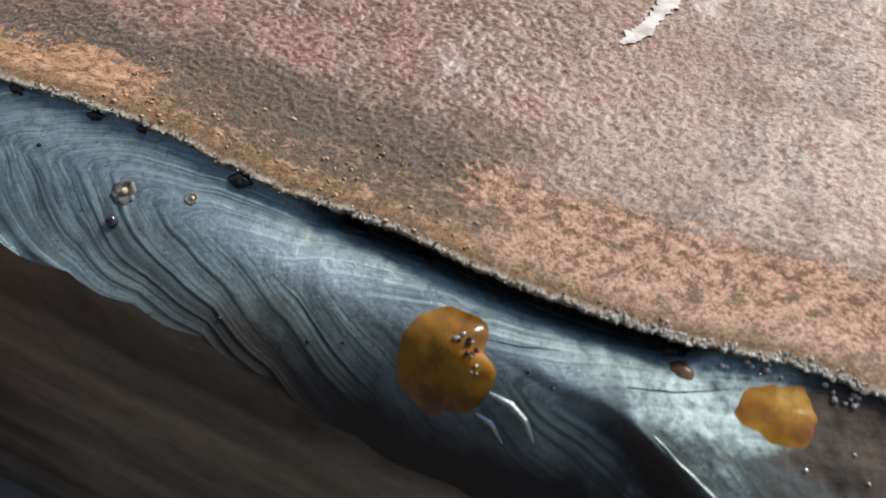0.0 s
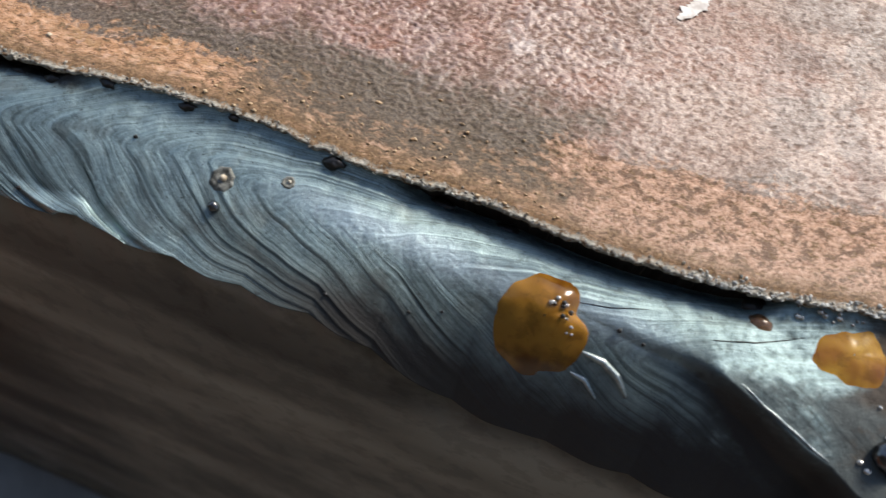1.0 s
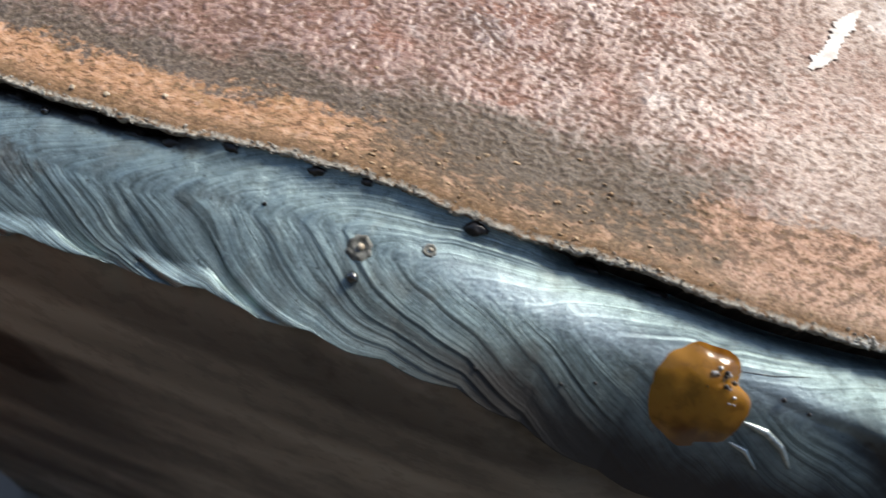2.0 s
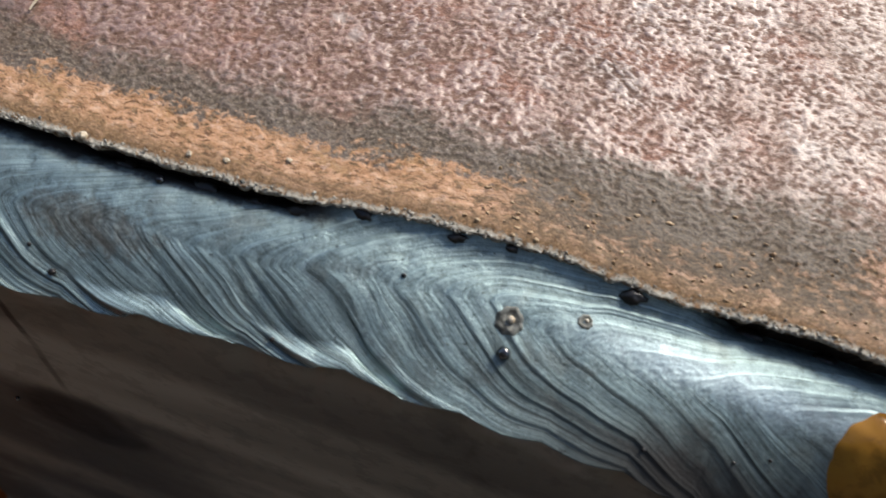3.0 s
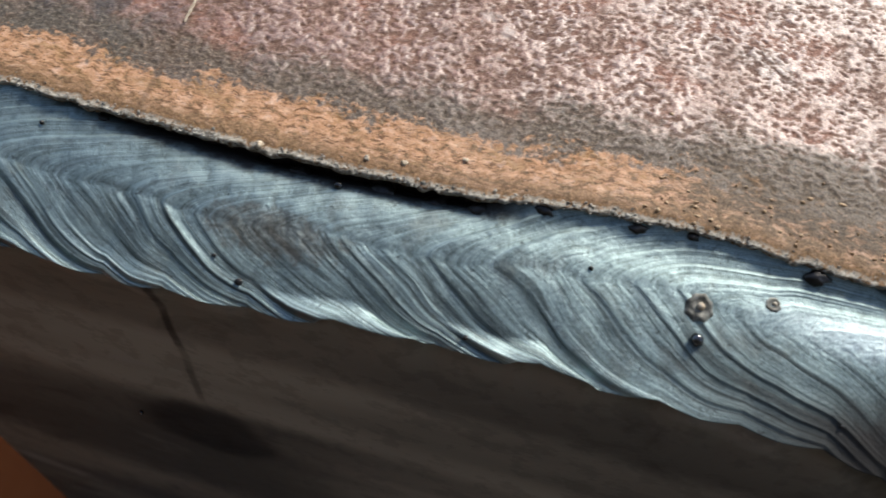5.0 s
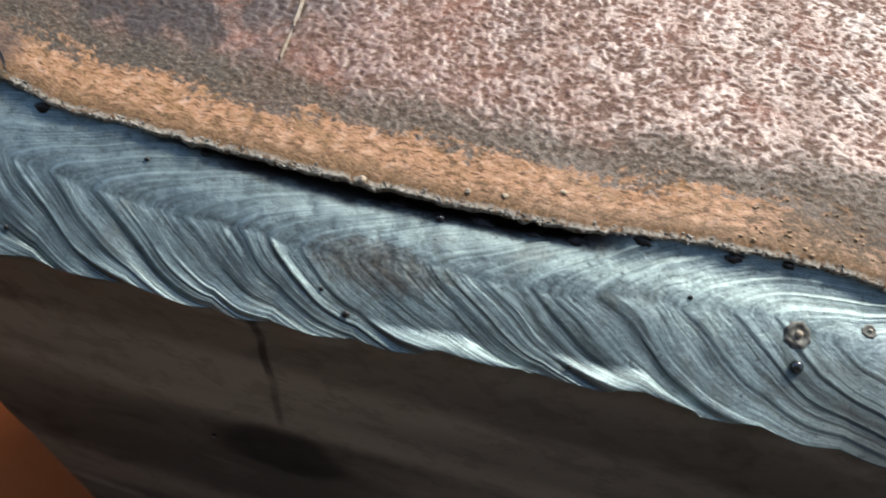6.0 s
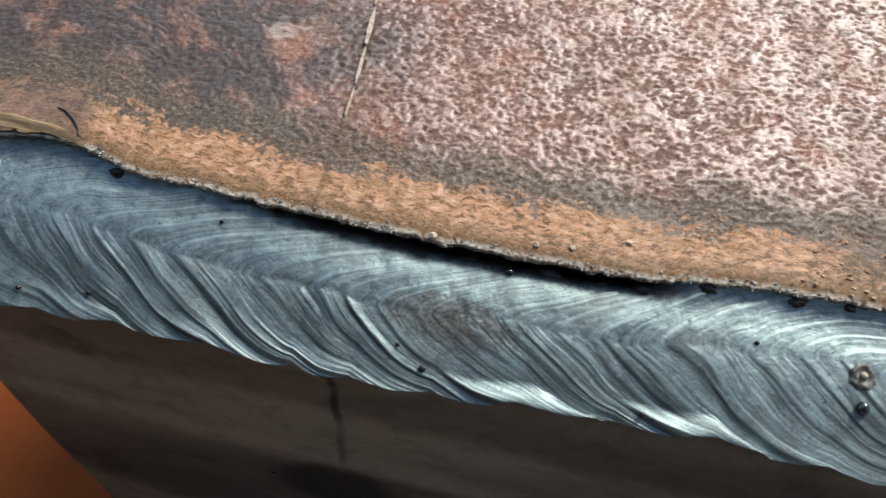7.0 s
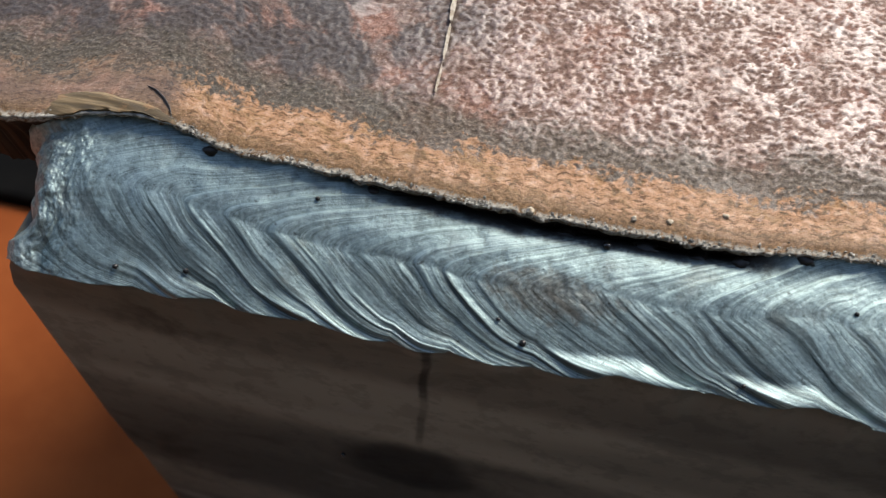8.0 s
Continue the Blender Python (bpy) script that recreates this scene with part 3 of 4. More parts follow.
def on_weld(x, y, rippled=True):
    """Height of the weld's face under a place, mm."""
    x, y = np.asarray(x, float), np.asarray(y, float)
    s = np.clip((weld_top(x) - y) / (weld_top(x) - foot(x)), 0, 1)
    return weld_height(x, s, rippled)


# ---- mesh helpers ----
def grid_mesh(name, pts, uvs=None, ring=False, capped=False):
    """A sheet from an array of rows x columns x 3 (metres); ring closes the columns' direction."""
    nr, nc = pts.shape[:2]
    me = bpy.data.meshes.new(name)
    idx = np.arange(nr * nc).reshape(nr, nc)
    if ring:
        idx = np.concatenate([idx, idx[:, :1]], 1)
    q = np.stack([idx[:-1, :-1], idx[1:, :-1], idx[1:, 1:], idx[:-1, 1:]], -1).reshape(-1, 4)
    me.vertices.add(nr * nc)
    me.vertices.foreach_set("co", pts.reshape(-1).astype(np.float32))
    me.loops.add(q.size)
    me.loops.foreach_set("vertex_index", q.reshape(-1).astype(np.int32))
    me.polygons.add(len(q))
    me.polygons.foreach_set("loop_start", np.arange(0, q.size, 4, dtype=np.int32))
    me.polygons.foreach_set("use_smooth", np.ones(len(q), dtype=bool))
    if uvs is not None:
        layer = me.uv_layers.new(name="UVMap")
        layer.data.foreach_set("uv", uvs.reshape(-1, 2)[q.reshape(-1)].reshape(-1).astype(np.float32))
    me.update(calc_edges=True)
    me.validate()
    if capped:
        bm = bmesh.new()
        bm.from_mesh(me)
        bm.verts.ensure_lookup_table()
        for row in (idx[0, :nc], idx[-1, :nc]):
            bm.faces.new([bm.verts[i] for i in row])
        bmesh.ops.recalc_face_normals(bm, faces=bm.faces)
        bm.to_mesh(me)
        bm.free()
    return me


def child(name, me, material, parent, label=""):
    ob = new(name, me)
    if not me.materials:
        me.materials.append(material)
    ob.parent = parent
    return tagged(ob, label)


def part(name, bm, material, parent, label=""):
    me = bpy.data.meshes.new(name)
    bmesh.ops.recalc_face_normals(bm, faces=bm.faces)
    bm.to_mesh(me)
    bm.free()
    return child(name, me, material, parent, label)


def block(bm, lo, hi, bevel=0.0):
    made = bmesh.ops.create_cube(bm, size=1.0, matrix=Matrix.LocRotScale(
        [(a + b) / 2 for a, b in zip(lo, hi)], None, [b - a for a, b in zip(lo, hi)]))
    if bevel:
        edges = {e for v in made["verts"] for e in v.link_edges}
        bmesh.ops.bevel(bm, geom=list(edges), offset=bevel, segments=2, affect="EDGES", profile=0.5)
    return bm


def drop_mesh(x, y, z, rx, ry, rz, seed, rough=0.12, seg=20):
    """A lumpy bead of melted metal or slag, in mm."""
    bm = bmesh.new()
    bmesh.ops.create_uvsphere(bm, u_segments=seg, v_segments=seg // 2, radius=1.0)
    for v in bm.verts:
        p = v.co
        w = 1 + rough * noise.noise(p * 1.6 + Vector((seed * 3.1, seed * 1.7, 0)))
        v.co = Vector(((x + p.x * rx * w) * MM, (y + p.y * ry * w) * MM, (z + p.z * rz * w) * MM))
    for f in bm.faces:
        f.smooth = True
    return bm


# ---- ground and surroundings ----
bm = bmesh.new()
bmesh.ops.create_grid(bm, x_segments=40, y_segments=40, size=400)
for v in bm.verts:
    v.co.z = 0.0
me = bpy.data.meshes.new("ground")
bm.to_mesh(me)
bm.free()
me.materials.append(CONCRETE)
tagged(new("ground", me), "grey grimy concrete workshop floor", "ground", kind="structure")

sheet = tagged(new("painted_steel_sheet"), "flat steel sheet with matt orange-red primer, on the concrete", "steel sheet")
part("sheet_body", block(bmesh.new(), (-1.2, -0.5, 0.0), (-0.078, 0.0605, 0.006), 0.001), ORANGE, sheet)

# black sheet added where there is only shade under the plate's overhang
mat = tagged(new("shade_sheet"), "flat black sheet put in for the shade under the plate", "mat")
part("shade_sheet_body", block(bmesh.new(), (-1.2, 0.0610, 0.0), (-0.02, 0.60, 0.010), 0.002), BLACK_SHADE, mat)

# dark panel added out of view, to darken reflections in weld and side plate
wall = block(bmesh.new(), (-3.0, -1.05, 0.0), (3.0, -0.9, 2.6), 0.005)
me = bpy.data.meshes.new("light_blocker")
wall.to_mesh(me)
wall.free()
me.materials.append(DARK_BLOCKER)
tagged(new("light_blocker", me), "plain dark unseen panel that blocks sky light", "wall", kind="structure")

# ---- the welded box ----
box = tagged(new("welded_steel_box"), "rusty steel box section with a rippled corner weld along one edge", "steel workpiece")
box.location = (0, 0, BASE)
XL, XR = -70.0, 190.0


def top_plate():
    xs = np.concatenate([np.arange(XL, 110, 0.20), np.linspace(110, XR, 60)])
    vs = np.concatenate([np.linspace(0, 2.4, 11)[:-1], np.arange(2.4, 50, 0.20), np.linspace(50, 140, 50)])
    X, V = np.meshgrid(xs, vs, indexing="ij")
    Y = lip(X) * smooth(V, 60, 5) + V
    wild = smooth(V + 7.0 * (fbm(X * 0.13, V * 0.2, 86, 3) - 0.5), 3.5, 8.0)
    wild = wild * (1 - 0.45 * smooth(X, 56, 84)) * (0.65 + 0.35 * smooth(X, -34, -14))
    flakes = smooth(0.28 * fbm(X * 0.45, V * 0.55, 41, 3) + 0.72 * fbm(X * 1.9, V * 2.7, 141, 3), 0.32, 0.68)
    Z = 1.99 + wild * (0.15 * (flakes - 0.55) + 0.20 * (fbm(X * 2.6, V * 3.3, 45, 2) - 0.5))
    Z += (1 - wild) * (0.08 * (fbm(X * 1.3, V * 2.0, 42, 3) - 0.5) + 0.03)
    Z += 0.03 * (field(X * 0.08, V * 0.1, 43) - 0.5)
    near = np.exp(-(V / 0.9) ** 2)
    Z += near * (-0.32 + 0.26 * field(X * 2.6, V * 3, 44))
    top = np.stack([X, Y, Z], -1)
    tuv = np.stack([X, V], -1)
    # broken edge under the lip, then underside and back
    x = xs
    rows, ruv = [], []
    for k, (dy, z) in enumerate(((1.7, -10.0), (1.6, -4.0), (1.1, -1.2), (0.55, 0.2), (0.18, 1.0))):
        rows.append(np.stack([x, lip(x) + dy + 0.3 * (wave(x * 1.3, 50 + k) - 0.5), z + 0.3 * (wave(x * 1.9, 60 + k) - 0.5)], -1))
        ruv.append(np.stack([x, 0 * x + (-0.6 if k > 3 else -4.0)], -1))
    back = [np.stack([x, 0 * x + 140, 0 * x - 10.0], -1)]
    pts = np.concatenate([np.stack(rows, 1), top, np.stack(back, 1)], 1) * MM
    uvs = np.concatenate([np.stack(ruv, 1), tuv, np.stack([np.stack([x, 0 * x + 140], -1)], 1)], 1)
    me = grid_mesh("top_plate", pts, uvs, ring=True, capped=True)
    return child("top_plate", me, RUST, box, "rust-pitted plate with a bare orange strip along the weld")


def side_plate():
    lean = 0.11
    xs = np.concatenate([np.arange(-59.4, 118, 0.5), np.linspace(118, XR, 20)])
    yl, zl = foot(xs), weld_height(xs, 1.0 + 0 * xs, False)
    rows = [(yl + 1.6, zl - 1.3), (yl + 0.8, zl - 1.9)]
    for d in (3.0, 6.0, 10.0):
        z = zl - d
        w = smooth(np.array(d), 0.0, 10.0)
        rows.append(((yl + 0.6) * (1 - w) + (-11.5 + lean * (z + 5)) * w, z))
    for f in np.linspace(0.06, 1, 16):
        z = (zl - 10.0) * (1 - f) - BASE * 1000 * f
        rows.append((-11.5 + lean * (z + 5) + 0.25 * (field(xs * 0.04, z * 0.05, 71) - 0.5), z))
    rows.append((-11.5 + lean * (5 - BASE * 1000) + 12 + 0 * xs, 0 * xs - BASE * 1000))
    rows.append((0 * xs + 0.5, zl - 3.0))
    pts = np.stack([np.stack([xs - smooth(xs, -40, -58) * (2.9 * smooth(z, -5, -13) - 3.2 * smooth(z, -45, -100)), y, z], -1) for y, z in rows], 1) * MM
    return child("side_plate", grid_mesh("side_plate", pts, ring=True, capped=True), SCALE, box, "dark mill-scale side plate with faint brown bands")


def weld_bead():
    xs = np.concatenate([np.arange(-59.4, 112, 0.10), np.linspace(112, XR, 60)])
    ss = np.linspace(0, 1, 185)
    X, S = np.meshgrid(xs, ss, indexing="ij")
    Y, Z = weld_y(X, S), weld_height(X, S)
    stub = np.interp(ss, (0, 0.12, 0.45, 0.70, 0.80, 0.88, 1), (-61.0, -59.4, -58.4, -57.6, -58.4, -59.6, -59.4)) + 0.5 * (wave(ss * 14, 97) - 0.5)
    face = np.stack([X + (stub[None] + 59.4) * smooth(X, -51, -59.4), Y, Z], -1)
    ph = ripple_phase(X, S)
    uv = np.stack([ph, S * 14 + 0.02 * X], -1)
    zl, yl = Z[:, -1], Y[:, -1]
    tuck, tuv = [], []
    for dy, dz in ((0.15, -0.35), (0.6, -0.8), (1.6, -1.3), (3.5, -2.0), (9.0, -2.4)):
        tuck.append(np.stack([xs, yl + dy, zl + dz], -1))
        tuv.append(np.stack([ph[:, -1], 0 * xs + 14.5 + dy], -1))
    pts = np.concatenate([face, np.stack(tuck, 1)], 1) * MM
    # rounded end, closed down to the side plate
    uv = np.concatenate([uv, np.stack(tuv, 1)], 1)
    ends = []
    for dx, dz, q in ((-0.2, -9.0, 0.70), (-0.8, -3.0, 0.80), (-0.6, -1.0, 0.93)):
        row = pts[0].copy()
        row[:, 0] += dx * MM
        row[:, 1] = -0.006 + (row[:, 1] + 0.006) * q
        row[:, 2] = np.minimum(row[:, 2], row[:, 2] + dz * MM)
        ends.append(row)
    pts = np.concatenate([np.stack(ends, 0), pts], 0)
    uv = np.concatenate([uv[:1], uv[:1], uv[:1], uv], 0)
    me = grid_mesh("weld_bead", pts, uv)
    me.flip_normals()
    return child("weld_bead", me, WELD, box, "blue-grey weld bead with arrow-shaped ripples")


top_plate()
side_plate()
part("rear_plate", block(bmesh.new(), (-0.061, 0.126, -BASE), (XR * MM, 0.138, -0.0102), 0.001), SCALE, box)
bead = weld_bead()


# ---- slag, spatter and marks on the weld ----
def slag_blob(x, y, rx, ry, high, seed, material, label, bite=0.0):
    """A glassy pool of slag that lies on the weld's face."""
    n, m = 72, 22
    a = np.linspace(0, 2 * np.pi, n, endpoint=False)
    r = np.linspace(1, 0.02, m)
    A, Rr = np.meshgrid(a, r)
    out = 1 + 0.05 * np.sin(2 * A + seed) + 0.035 * np.sin(3 * A + 2 * seed) + 0.03 * np.sin(7 * A)
    out += (0.04 if bite else 0.09) * (wave(A * 8 / (2 * np.pi), seed + 60) - 0.5) * (1 - smooth(A, 5.5, 6.28)) + 0.07 * (wave(A * 22 / (2 * np.pi), seed + 61) - 0.5) * (1 - smooth(A, 6.0, 6.28))
    out -= bite * np.exp(-((A - 0.45) / 0.30) ** 2)
    px, py = x + rx * out * Rr * np.cos(A), y + ry * out * Rr * np.sin(A)
    dome = high * (1 - Rr ** 2) ** (1.0 if bite else 1.5) * (1 + 0.25 * (field(px * 0.6, py * 0.6, seed) - 0.5))
    pz = on_weld(px, py, False) + dome - 0.12
    me = grid_mesh("slag_blob", np.stack([px, py, pz], -1) * MM, ring=True)
    me.flip_normals()
    ob = child("slag_blob", me, material, None, label)
    ob.location = (0, 0, BASE)
    return tagged(ob, category="slag", group="slag pools on the weld")


pool = slag_blob(69.4, -3.6, 4.7, 4.5, 1.5, 1, AMBER, "glassy amber slag pool with bubbles", bite=0.28)
pool_far = slag_blob(97.2, 3.1, 3.9, 3.3, 0.6, 2, YELLOW, "yellow amber slag pool", bite=0.0)
slag_blob(88.6, 3.3, 1.7, 1.25, 0.55, 4, RED_SLAG, "thin red-brown slag spot")


def speck(name, x, y, r, material, label, seed, up=0.55, flat=0.85, base=None, rough=0.15, under=None, long=1.0):
    z = (float(on_weld(x, y)) if base is None else base) + r * flat * (up - 0.2)
    return part(name, drop_mesh(x, y, z, r * long, r * 0.95, r * flat, seed, rough, 14), material, under or bead, label)


def loose(ob, category, group):
    """Frees a piece that only sticks to the weld, as a thing of its own."""
    ob.parent, ob.location = None, (0, 0, BASE)
    return tagged(ob, category=category, group=group)


rng = random.Random(5)
# bubbles and pits on the amber pool
for k in range(13):
    turn = rng.uniform(0.0, 1.0)
    bx = 69.8 + 2.6 * turn + rng.uniform(-0.5, 0.5)
    by = -2.3 - 2.4 * turn + 1.1 * math.sin(3.1 * turn) + rng.uniform(-0.35, 0.35)
    speck("bubble", bx, by, rng.uniform(0.12, 0.27), BUBBLE if k % 3 else BLACK_SLAG, "", k, base=float(on_weld(bx, by, False)) + 1.5 * max(0.0, 1 - ((bx - 69.4) / 4.7) ** 2 - ((by + 3.6) / 4.5) ** 2) - 0.05, under=pool)
for k in range(22):
    bx = rng.uniform(91, 103)
    by = 5.4 + 0.12 * (bx - 91) + rng.uniform(-0.8, 0.6)
    speck("bubble", bx, by, rng.uniform(0.14, 0.32), BUBBLE, "", 20 + k, under=pool_far)
# metal spatter
for x, y, r in ((35.2, -5.2, 0.62), (0.0, 0.0, 0.45), (102.3, -4.6, 1.5), (103.2, -3.4, 0.45), (104.2, -1.6, 0.3), (102.9, -5.9, 0.5)):
    loose(speck("spatter_ball", x, y, r, SPATTER, "shiny round metal spatter ball on the weld", int(x)), "spatter", "spatter balls on the weld")
# scorched crater rings with a bead inside
for x, y, r in ((34.8, -2.4, 1.55), (41.2, -0.4, 0.85)):
    n, m = 48, 14
    a = np.linspace(0, 2 * np.pi, n, endpoint=False)
    A, T = np.meshgrid(a, np.linspace(0, 1, m))
    rr = 0.75 * r * (1.25 - 1.2 * T) * (1 + 0.04 * np.sin(3 * A + x) + 0.05 * np.sin(8 * A + x) * (T < 0.5))
    px, py = x + rr * np.cos(A), y + rr * np.sin(A)
    pz = on_weld(px, py) + 0.12 * r * np.exp(-((T - 0.35) / 0.2) ** 2) - 0.25 * smooth(T, 0.15, 0.0)
    ring_mesh = grid_mesh("crater_ring", np.stack([px, py, pz], -1) * MM, ring=True)
    ring_mesh.flip_normals()
    child("crater_ring", ring_mesh, CHAR, bead, "brown scorched crater ring")
    speck("spatter_ball", x + 0.1, y + 0.1, r * 0.24, PALE, "pale spatter ball in a crater", int(x) + 3)
# black slag lumps caught under the plate's edge
for x, dy, r in ((44.6, -0.6, 0.85), (19.3, -0.15, 0.65), (28.0, -0.25, 0.65), (13.2, -0.3, 0.6), (-41.0, -0.4, 0.6), (-24.0, -0.1, 0.5),
                 (4.0, -0.1, 0.9), (9.0, -0.2, 0.8), (-4.0, -0.1, 0.8), (56.0, 0.2, 0.9), (63.0, 0.2, 0.8), (88.0, 0.2, 1.0), (33.0, -0.2, 0.45)):
    y = float(lip(np.array(x))) + dy
    loose(speck("slag_lump", x, y, r, BLACK_SLAG, "black glossy slag lump under the plate edge", int(x + 70), flat=0.6, up=0.15, rough=0.5, long=1.35), "slag", "slag lumps under the edge")
# dark dots on the weld
for x, y, r in ((-6.2, -10.7, 0.38), (-9.0, -9.2, 0.22), (15.2, -10.1, 0.25), (24.6, -1.5, 0.25), (-29.0, -1.6, 0.25), (57.0, -7.2, 0.2),
                (60.0, -6.0, 0.18), (49.0, -9.0, 0.2), (76.5, -2.2, 0.25), (79.0, -2.6, 0.22), (-40, -11, 0.3), (-47, -12, 0.3)):
    speck("dark_dot", x, y, r, BLACK_SLAG, "", int(x + 90))

# ---- small things on the top plate ----
def on_plate(name, x, v, rx, ry, rz, material, label, seed):
    y = float(lip(np.array(float(x)))) + v
    return part(name, drop_mesh(x, y, 2.0, rx, ry, rz, seed, 0.8, 14), material, box, label)


for x, v, r in ((2.0, 1.6, 0.30), (5.5, 1.9, 0.30), (10.9, 3.6, 0.28), (-8.1, 0.35, 0.42)):
    on_plate("spatter_speck", x, v, r, r, 0.4 * r + 0.2, PALE, "pale tan spatter speck", int(x + 20))
for k in range(90):
    x, r = rng.uniform(28, 68), rng.uniform(0.07, 0.20)
    on_plate("spatter_speck", x, abs(rng.gauss(3.2, 2.6)) + 0.3, r * rng.uniform(0.8, 1.8), r, 0.18, TAN, "", k)


def flake(name, spots, material, label):
    """A ragged chip of paint on the plate: a few overlapping thin patches in one mesh."""
    bm = bmesh.new()
    for x, y, rx, ry, turn in spots:
        m = Matrix.Translation((x * MM, y * MM, 2.28 * MM)) @ Matrix.Rotation(radians(turn), 4, "Z")
        ring = [bm.verts.new(m @ Vector((rx * MM * math.cos(a) * q, ry * MM * math.sin(a) * q, 0.0)))
                for a, q in ((2 * math.pi * i / 22, 0.8 + 0.32 * noise.noise(Vector((i * 0.9, x, y)))) for i in range(22))]
        f = bm.faces.new(ring)
        up = bmesh.ops.extrude_face_region(bm, geom=[f])
        bmesh.ops.translate(bm, verts=[v for v in up["geom"] if isinstance(v, bmesh.types.BMVert)], vec=(0, 0, 0.00012))
    return part(name, bm, material, box, label)


def paint_chip():
    """A thin ragged flake of white paint: combed tongues on both sides of a bent middle line."""
    bm = bmesh.new()
    side_a, side_b = [], []
    for i in range(61):
        t = i / 60
        x, y = 72.0 + 4.2 * t + 0.4 * math.sin(6 * t), 34.0 + 10.5 * t
        w = 1.35 * math.sin(math.pi * (0.06 + 0.88 * t)) ** 0.7 * (0.65 + 0.5 * math.sin(5.5 * t + 0.6) ** 2)
        ra, rb = (0.55 + 0.9 * abs(noise.noise(Vector((t * 17.0, q, 0)))) + 0.35 * noise.noise(Vector((t * 45.0, q, 3))) for q in (2.1, 8.4))
        side_a.append(bm.verts.new(((x + w * ra) * MM, (y - 0.25 * w * ra) * MM, 2.12 * MM)))
        side_b.append(bm.verts.new(((x - w * rb) * MM, (y + 0.25 * w * rb) * MM, 2.12 * MM)))
    faces = [bm.faces.new((side_a[k], side_a[k + 1], side_b[k + 1], side_b[k])) for k in range(60)]
    up = bmesh.ops.extrude_face_region(bm, geom=faces)
    bmesh.ops.translate(bm, verts=[v for v in up["geom"] if isinstance(v, bmesh.types.BMVert)], vec=(0, 0, 0.00006))
    return part("paint_chip", bm, WHITE, box, "chipped white paint mark")


paint_chip()
flake("scratch", [(-20.3, 14.5, 2.4, 0.16, 91), (-20.5, 19.5, 3.0, 0.26, 93), (-20.9, 25.0, 3.2, 0.34, 94), (-21.4, 31.0, 3.4, 0.3, 94)],
      PALE, "pale scratch scored into the rust")
# smooth stop of an earlier pass at the weld's end
n, m = 60, 16
a = np.linspace(0, 2 * np.pi, n, endpoint=False)
A, T = np.meshgrid(a, np.linspace(1, 0.02, m))
ragged_rim = 1 + 0.10 * np.sin(2 * A + 1) + 0.10 * (fbm(3 * np.cos(A), 3 * np.sin(A), 78, 3) - 0.5)
px, py = -52.0 + 7.4 * T * np.cos(A) * ragged_rim, 2.4 + 3.3 * T * np.sin(A) * ragged_rim * (1 - 0.18 * np.cos(A))
py = np.maximum(py, lip(px) + 0.02)
pz = 1.58 + 0.62 * (1 - T ** 4) + 0.10 * np.sin(16 * T + 2 * np.cos(A)) * (1 - T) + 0.18 * (fbm(px * 0.7, py * 0.9, 77, 3) - 0.5)
stop_mesh = grid_mesh("weld_stop", np.stack([px, py, pz], -1) * MM, ring=True)
stop_mesh.flip_normals()
child("weld_stop", stop_mesh, OLIVE_SLAG, box, "smooth olive-brown weld stop at the bead's end")
def grains(name, count, seed, material, label, lo=-58, hi=106, big=1.0):
    """Crusty grains along the plate's broken edge, one joined heap."""
    r2 = random.Random(seed)
    bm = bmesh.new()
    while count:
        x = r2.uniform(lo, hi)
        if r2.random() > 0.25 + 0.75 * float(wave(np.array(x * 0.13), 81)) ** 1.5:
            continue
        count -= 1
        rad = r2.uniform(0.05, 0.16) * big
        v = abs(r2.gauss(0.0, 0.42)) - 0.1
        spot = Vector((x * MM, (float(lip(np.array(x))) + v) * MM, (1.72 + 0.25 * min(v, 1.0) + 0.3 * rad) * MM))
        m = Matrix.LocRotScale(spot, Euler((r2.random() * 3, r2.random() * 3, r2.random() * 3)),
                               [rad * MM * r2.uniform(0.5, 1.7) for _ in range(3)])
        made = bmesh.ops.create_icosphere(bm, subdivisions=1, radius=1.0, matrix=m)
        for w in made["verts"]:
            w.co = spot + (w.co - spot) * r2.uniform(0.55, 1.3)
    return tagged(part(name, bm, material, box, label), kind="stuff")


grains("edge_crust", 900, 9, CRUST, "pale grainy crust on the plate's edge")
grains("edge_soot", 260, 10, CHAR, "dark grainy scale on the plate's edge")

part("spatter_speck", drop_mesh(-25.5, -16.2, -45.5, 0.34, 0.3, 0.34, 3, 0.2, 14), SPATTER, box, "")


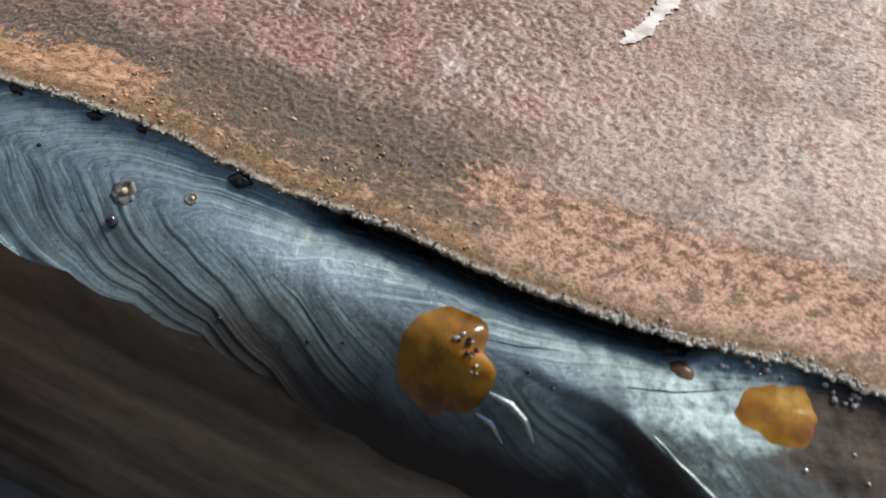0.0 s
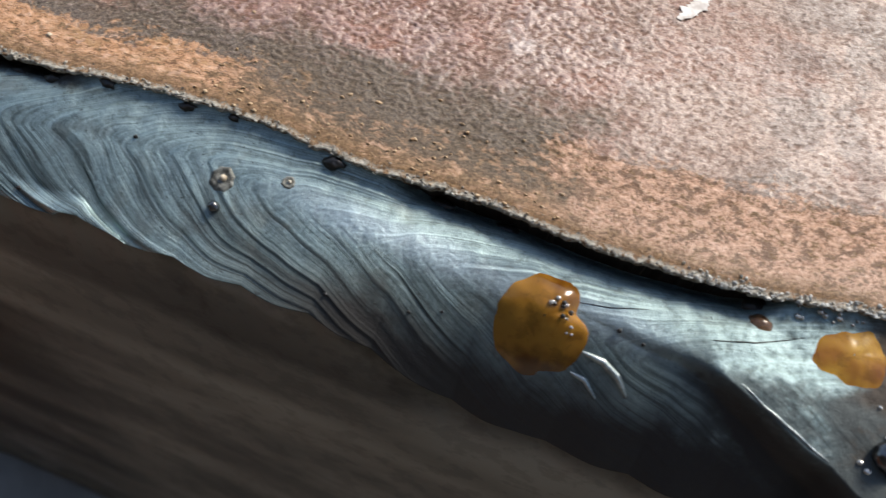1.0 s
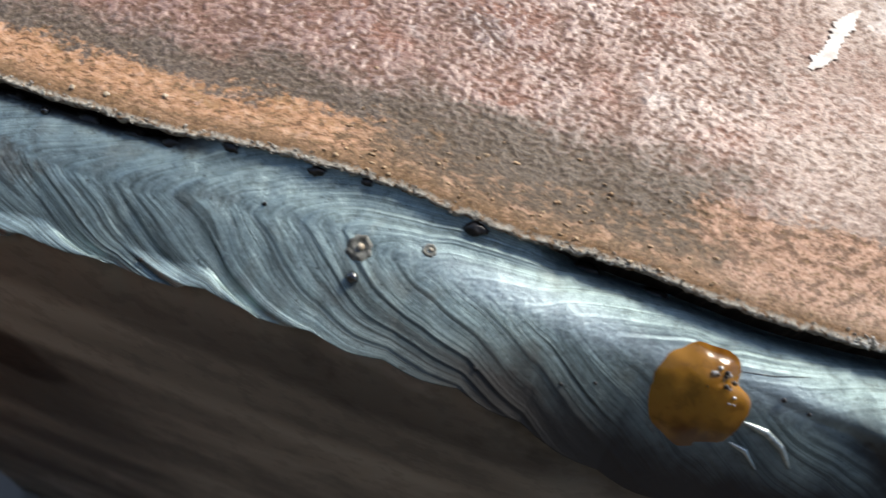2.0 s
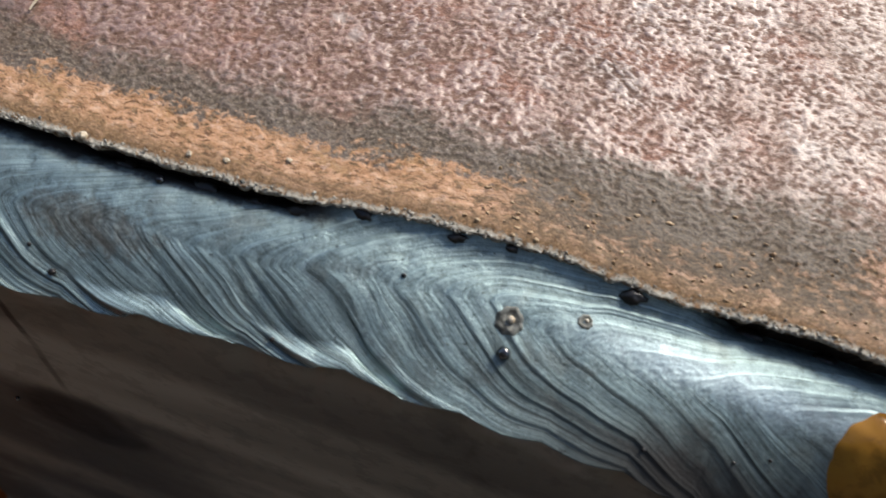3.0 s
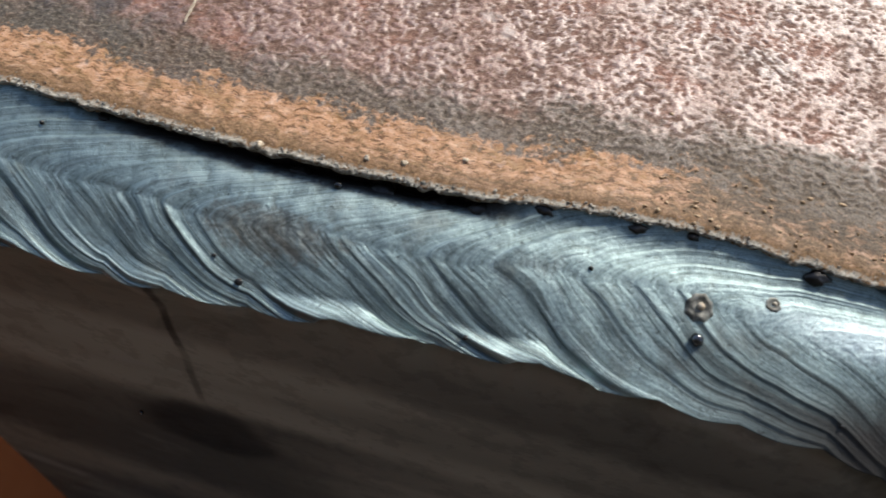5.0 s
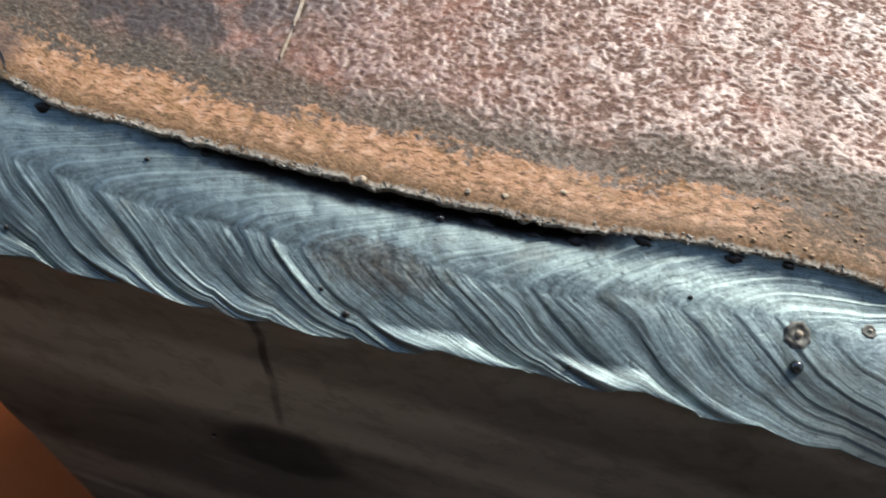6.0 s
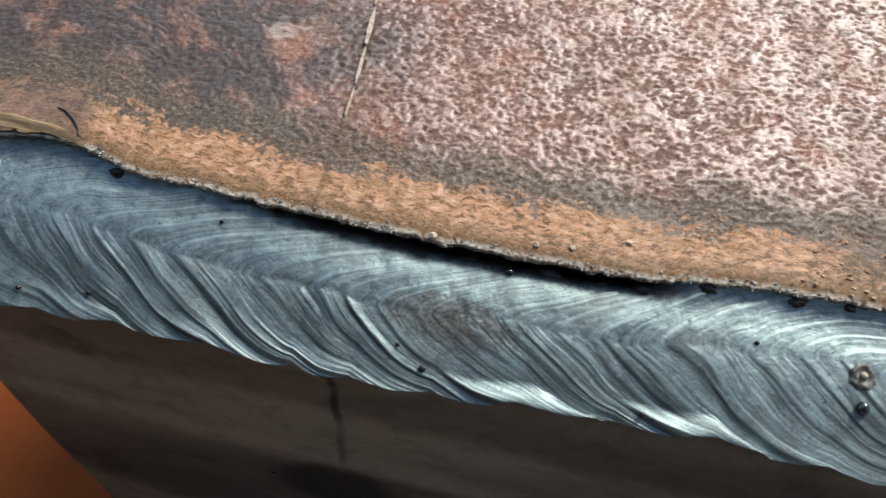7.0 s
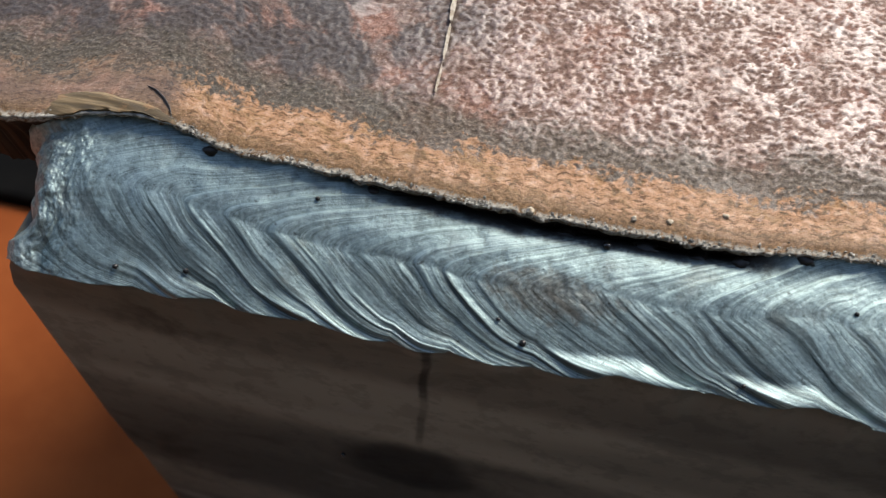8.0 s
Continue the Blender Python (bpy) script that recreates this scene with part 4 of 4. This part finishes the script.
def strand(name, way, rad, material, label, level=None):
    """A thin ridge or groove line that follows the weld's face; way: x, y in mm."""
    bm = bmesh.new()
    way = [Vector((x, y, 0)) for x, y in way]
    pts = []
    for a, b in zip(way, way[1:]):
        pts += [a.lerp(b, t / 12) for t in range(12)]
    pts.append(way[-1])
    last = None
    for i, q in enumerate(pts):
        f = math.sin(math.pi * (0.04 + 0.92 * i / (len(pts) - 1))) ** 0.6
        z = (float(on_weld(q.x, q.y)) if level is None else level) + 0.25 * rad
        ring = [bm.verts.new(((q.x + 0.3 * rad * f * math.cos(a)) * MM, (q.y + rad * f * math.cos(a)) * MM, (z + 0.8 * rad * f * math.sin(a)) * MM))
                for a in (2 * math.pi * k / 8 for k in range(8))]
        if last:
            for k in range(8):
                bm.faces.new((last[k], last[(k + 1) % 8], ring[(k + 1) % 8], ring[k])).smooth = True
        last = ring
    return part(name, bm, material, bead, label)


BRIGHT = simple("bright_weld_metal", (0.26, 0.30, 0.30), (0.50, 0.55, 0.54), 900, 0.45, 1.0)
strand("metal_ridge", [(74.0, -4.7), (76.2, -4.9), (78.0, -5.6), (79.4, -6.8)], 0.42, BRIGHT, "bright curved ridge beside the slag pool")
strand("metal_ridge", [(73.6, -6.4), (75.2, -6.6), (76.8, -7.6)], 0.30, BRIGHT, "thin curved ridge beside the slag pool")
strand("groove_line", [(71.8, -1.1), (75.0, -0.5), (78.4, 0.6)], 0.07, BLACK_SLAG, "thin dark groove line")
strand("groove_line", [(84.6, -0.3), (88.6, 1.0), (92.8, 3.3)], 0.09, BLACK_SLAG, "thin dark groove line")
grains("edge_crust", 260, 11, PALE_CRUST, "thick pale crust on the plate's edge beside the slag", 80, 104, 1.3)
strand("pale_rim", [(x, float(lip(np.array(x))) + 0.05) for x in (-59.4, -57.2, -55.0, -52.6, -50.2, -47.8, -45.4)], 0.28, CRUST, "thin pale rim where the bead laps the plate", 1.75)
strand("pale_rim", [(88.2, -3.4), (91.0, -4.6), (94.4, -5.8), (97.6, -6.8)], 0.15, BRIGHT, "thin bright lower rim of the last pass")
# bubbles in the brown film beyond the pool
for x, y, r in ((100.6, -0.6, 0.22), (103.4, -2.4, 0.26), (104.6, -2.0, 0.24), (101.8, -3.0, 0.18), (105.5, 0.4, 0.2), (100.2, -5.8, 0.3), (101.0, -6.3, 0.34), (103.9, 2.2, 0.18)):
    speck("bubble", x, y, r, BUBBLE, "", int(10 * x))
strand("crack", [(-49.4, 6.4), (-48.4, 6.1), (-47.2, 5.3), (-46.3, 4.4), (-45.7, 3.4)], 0.13, BLACK_SLAG, "dark curved crack round the weld stop", 2.1)
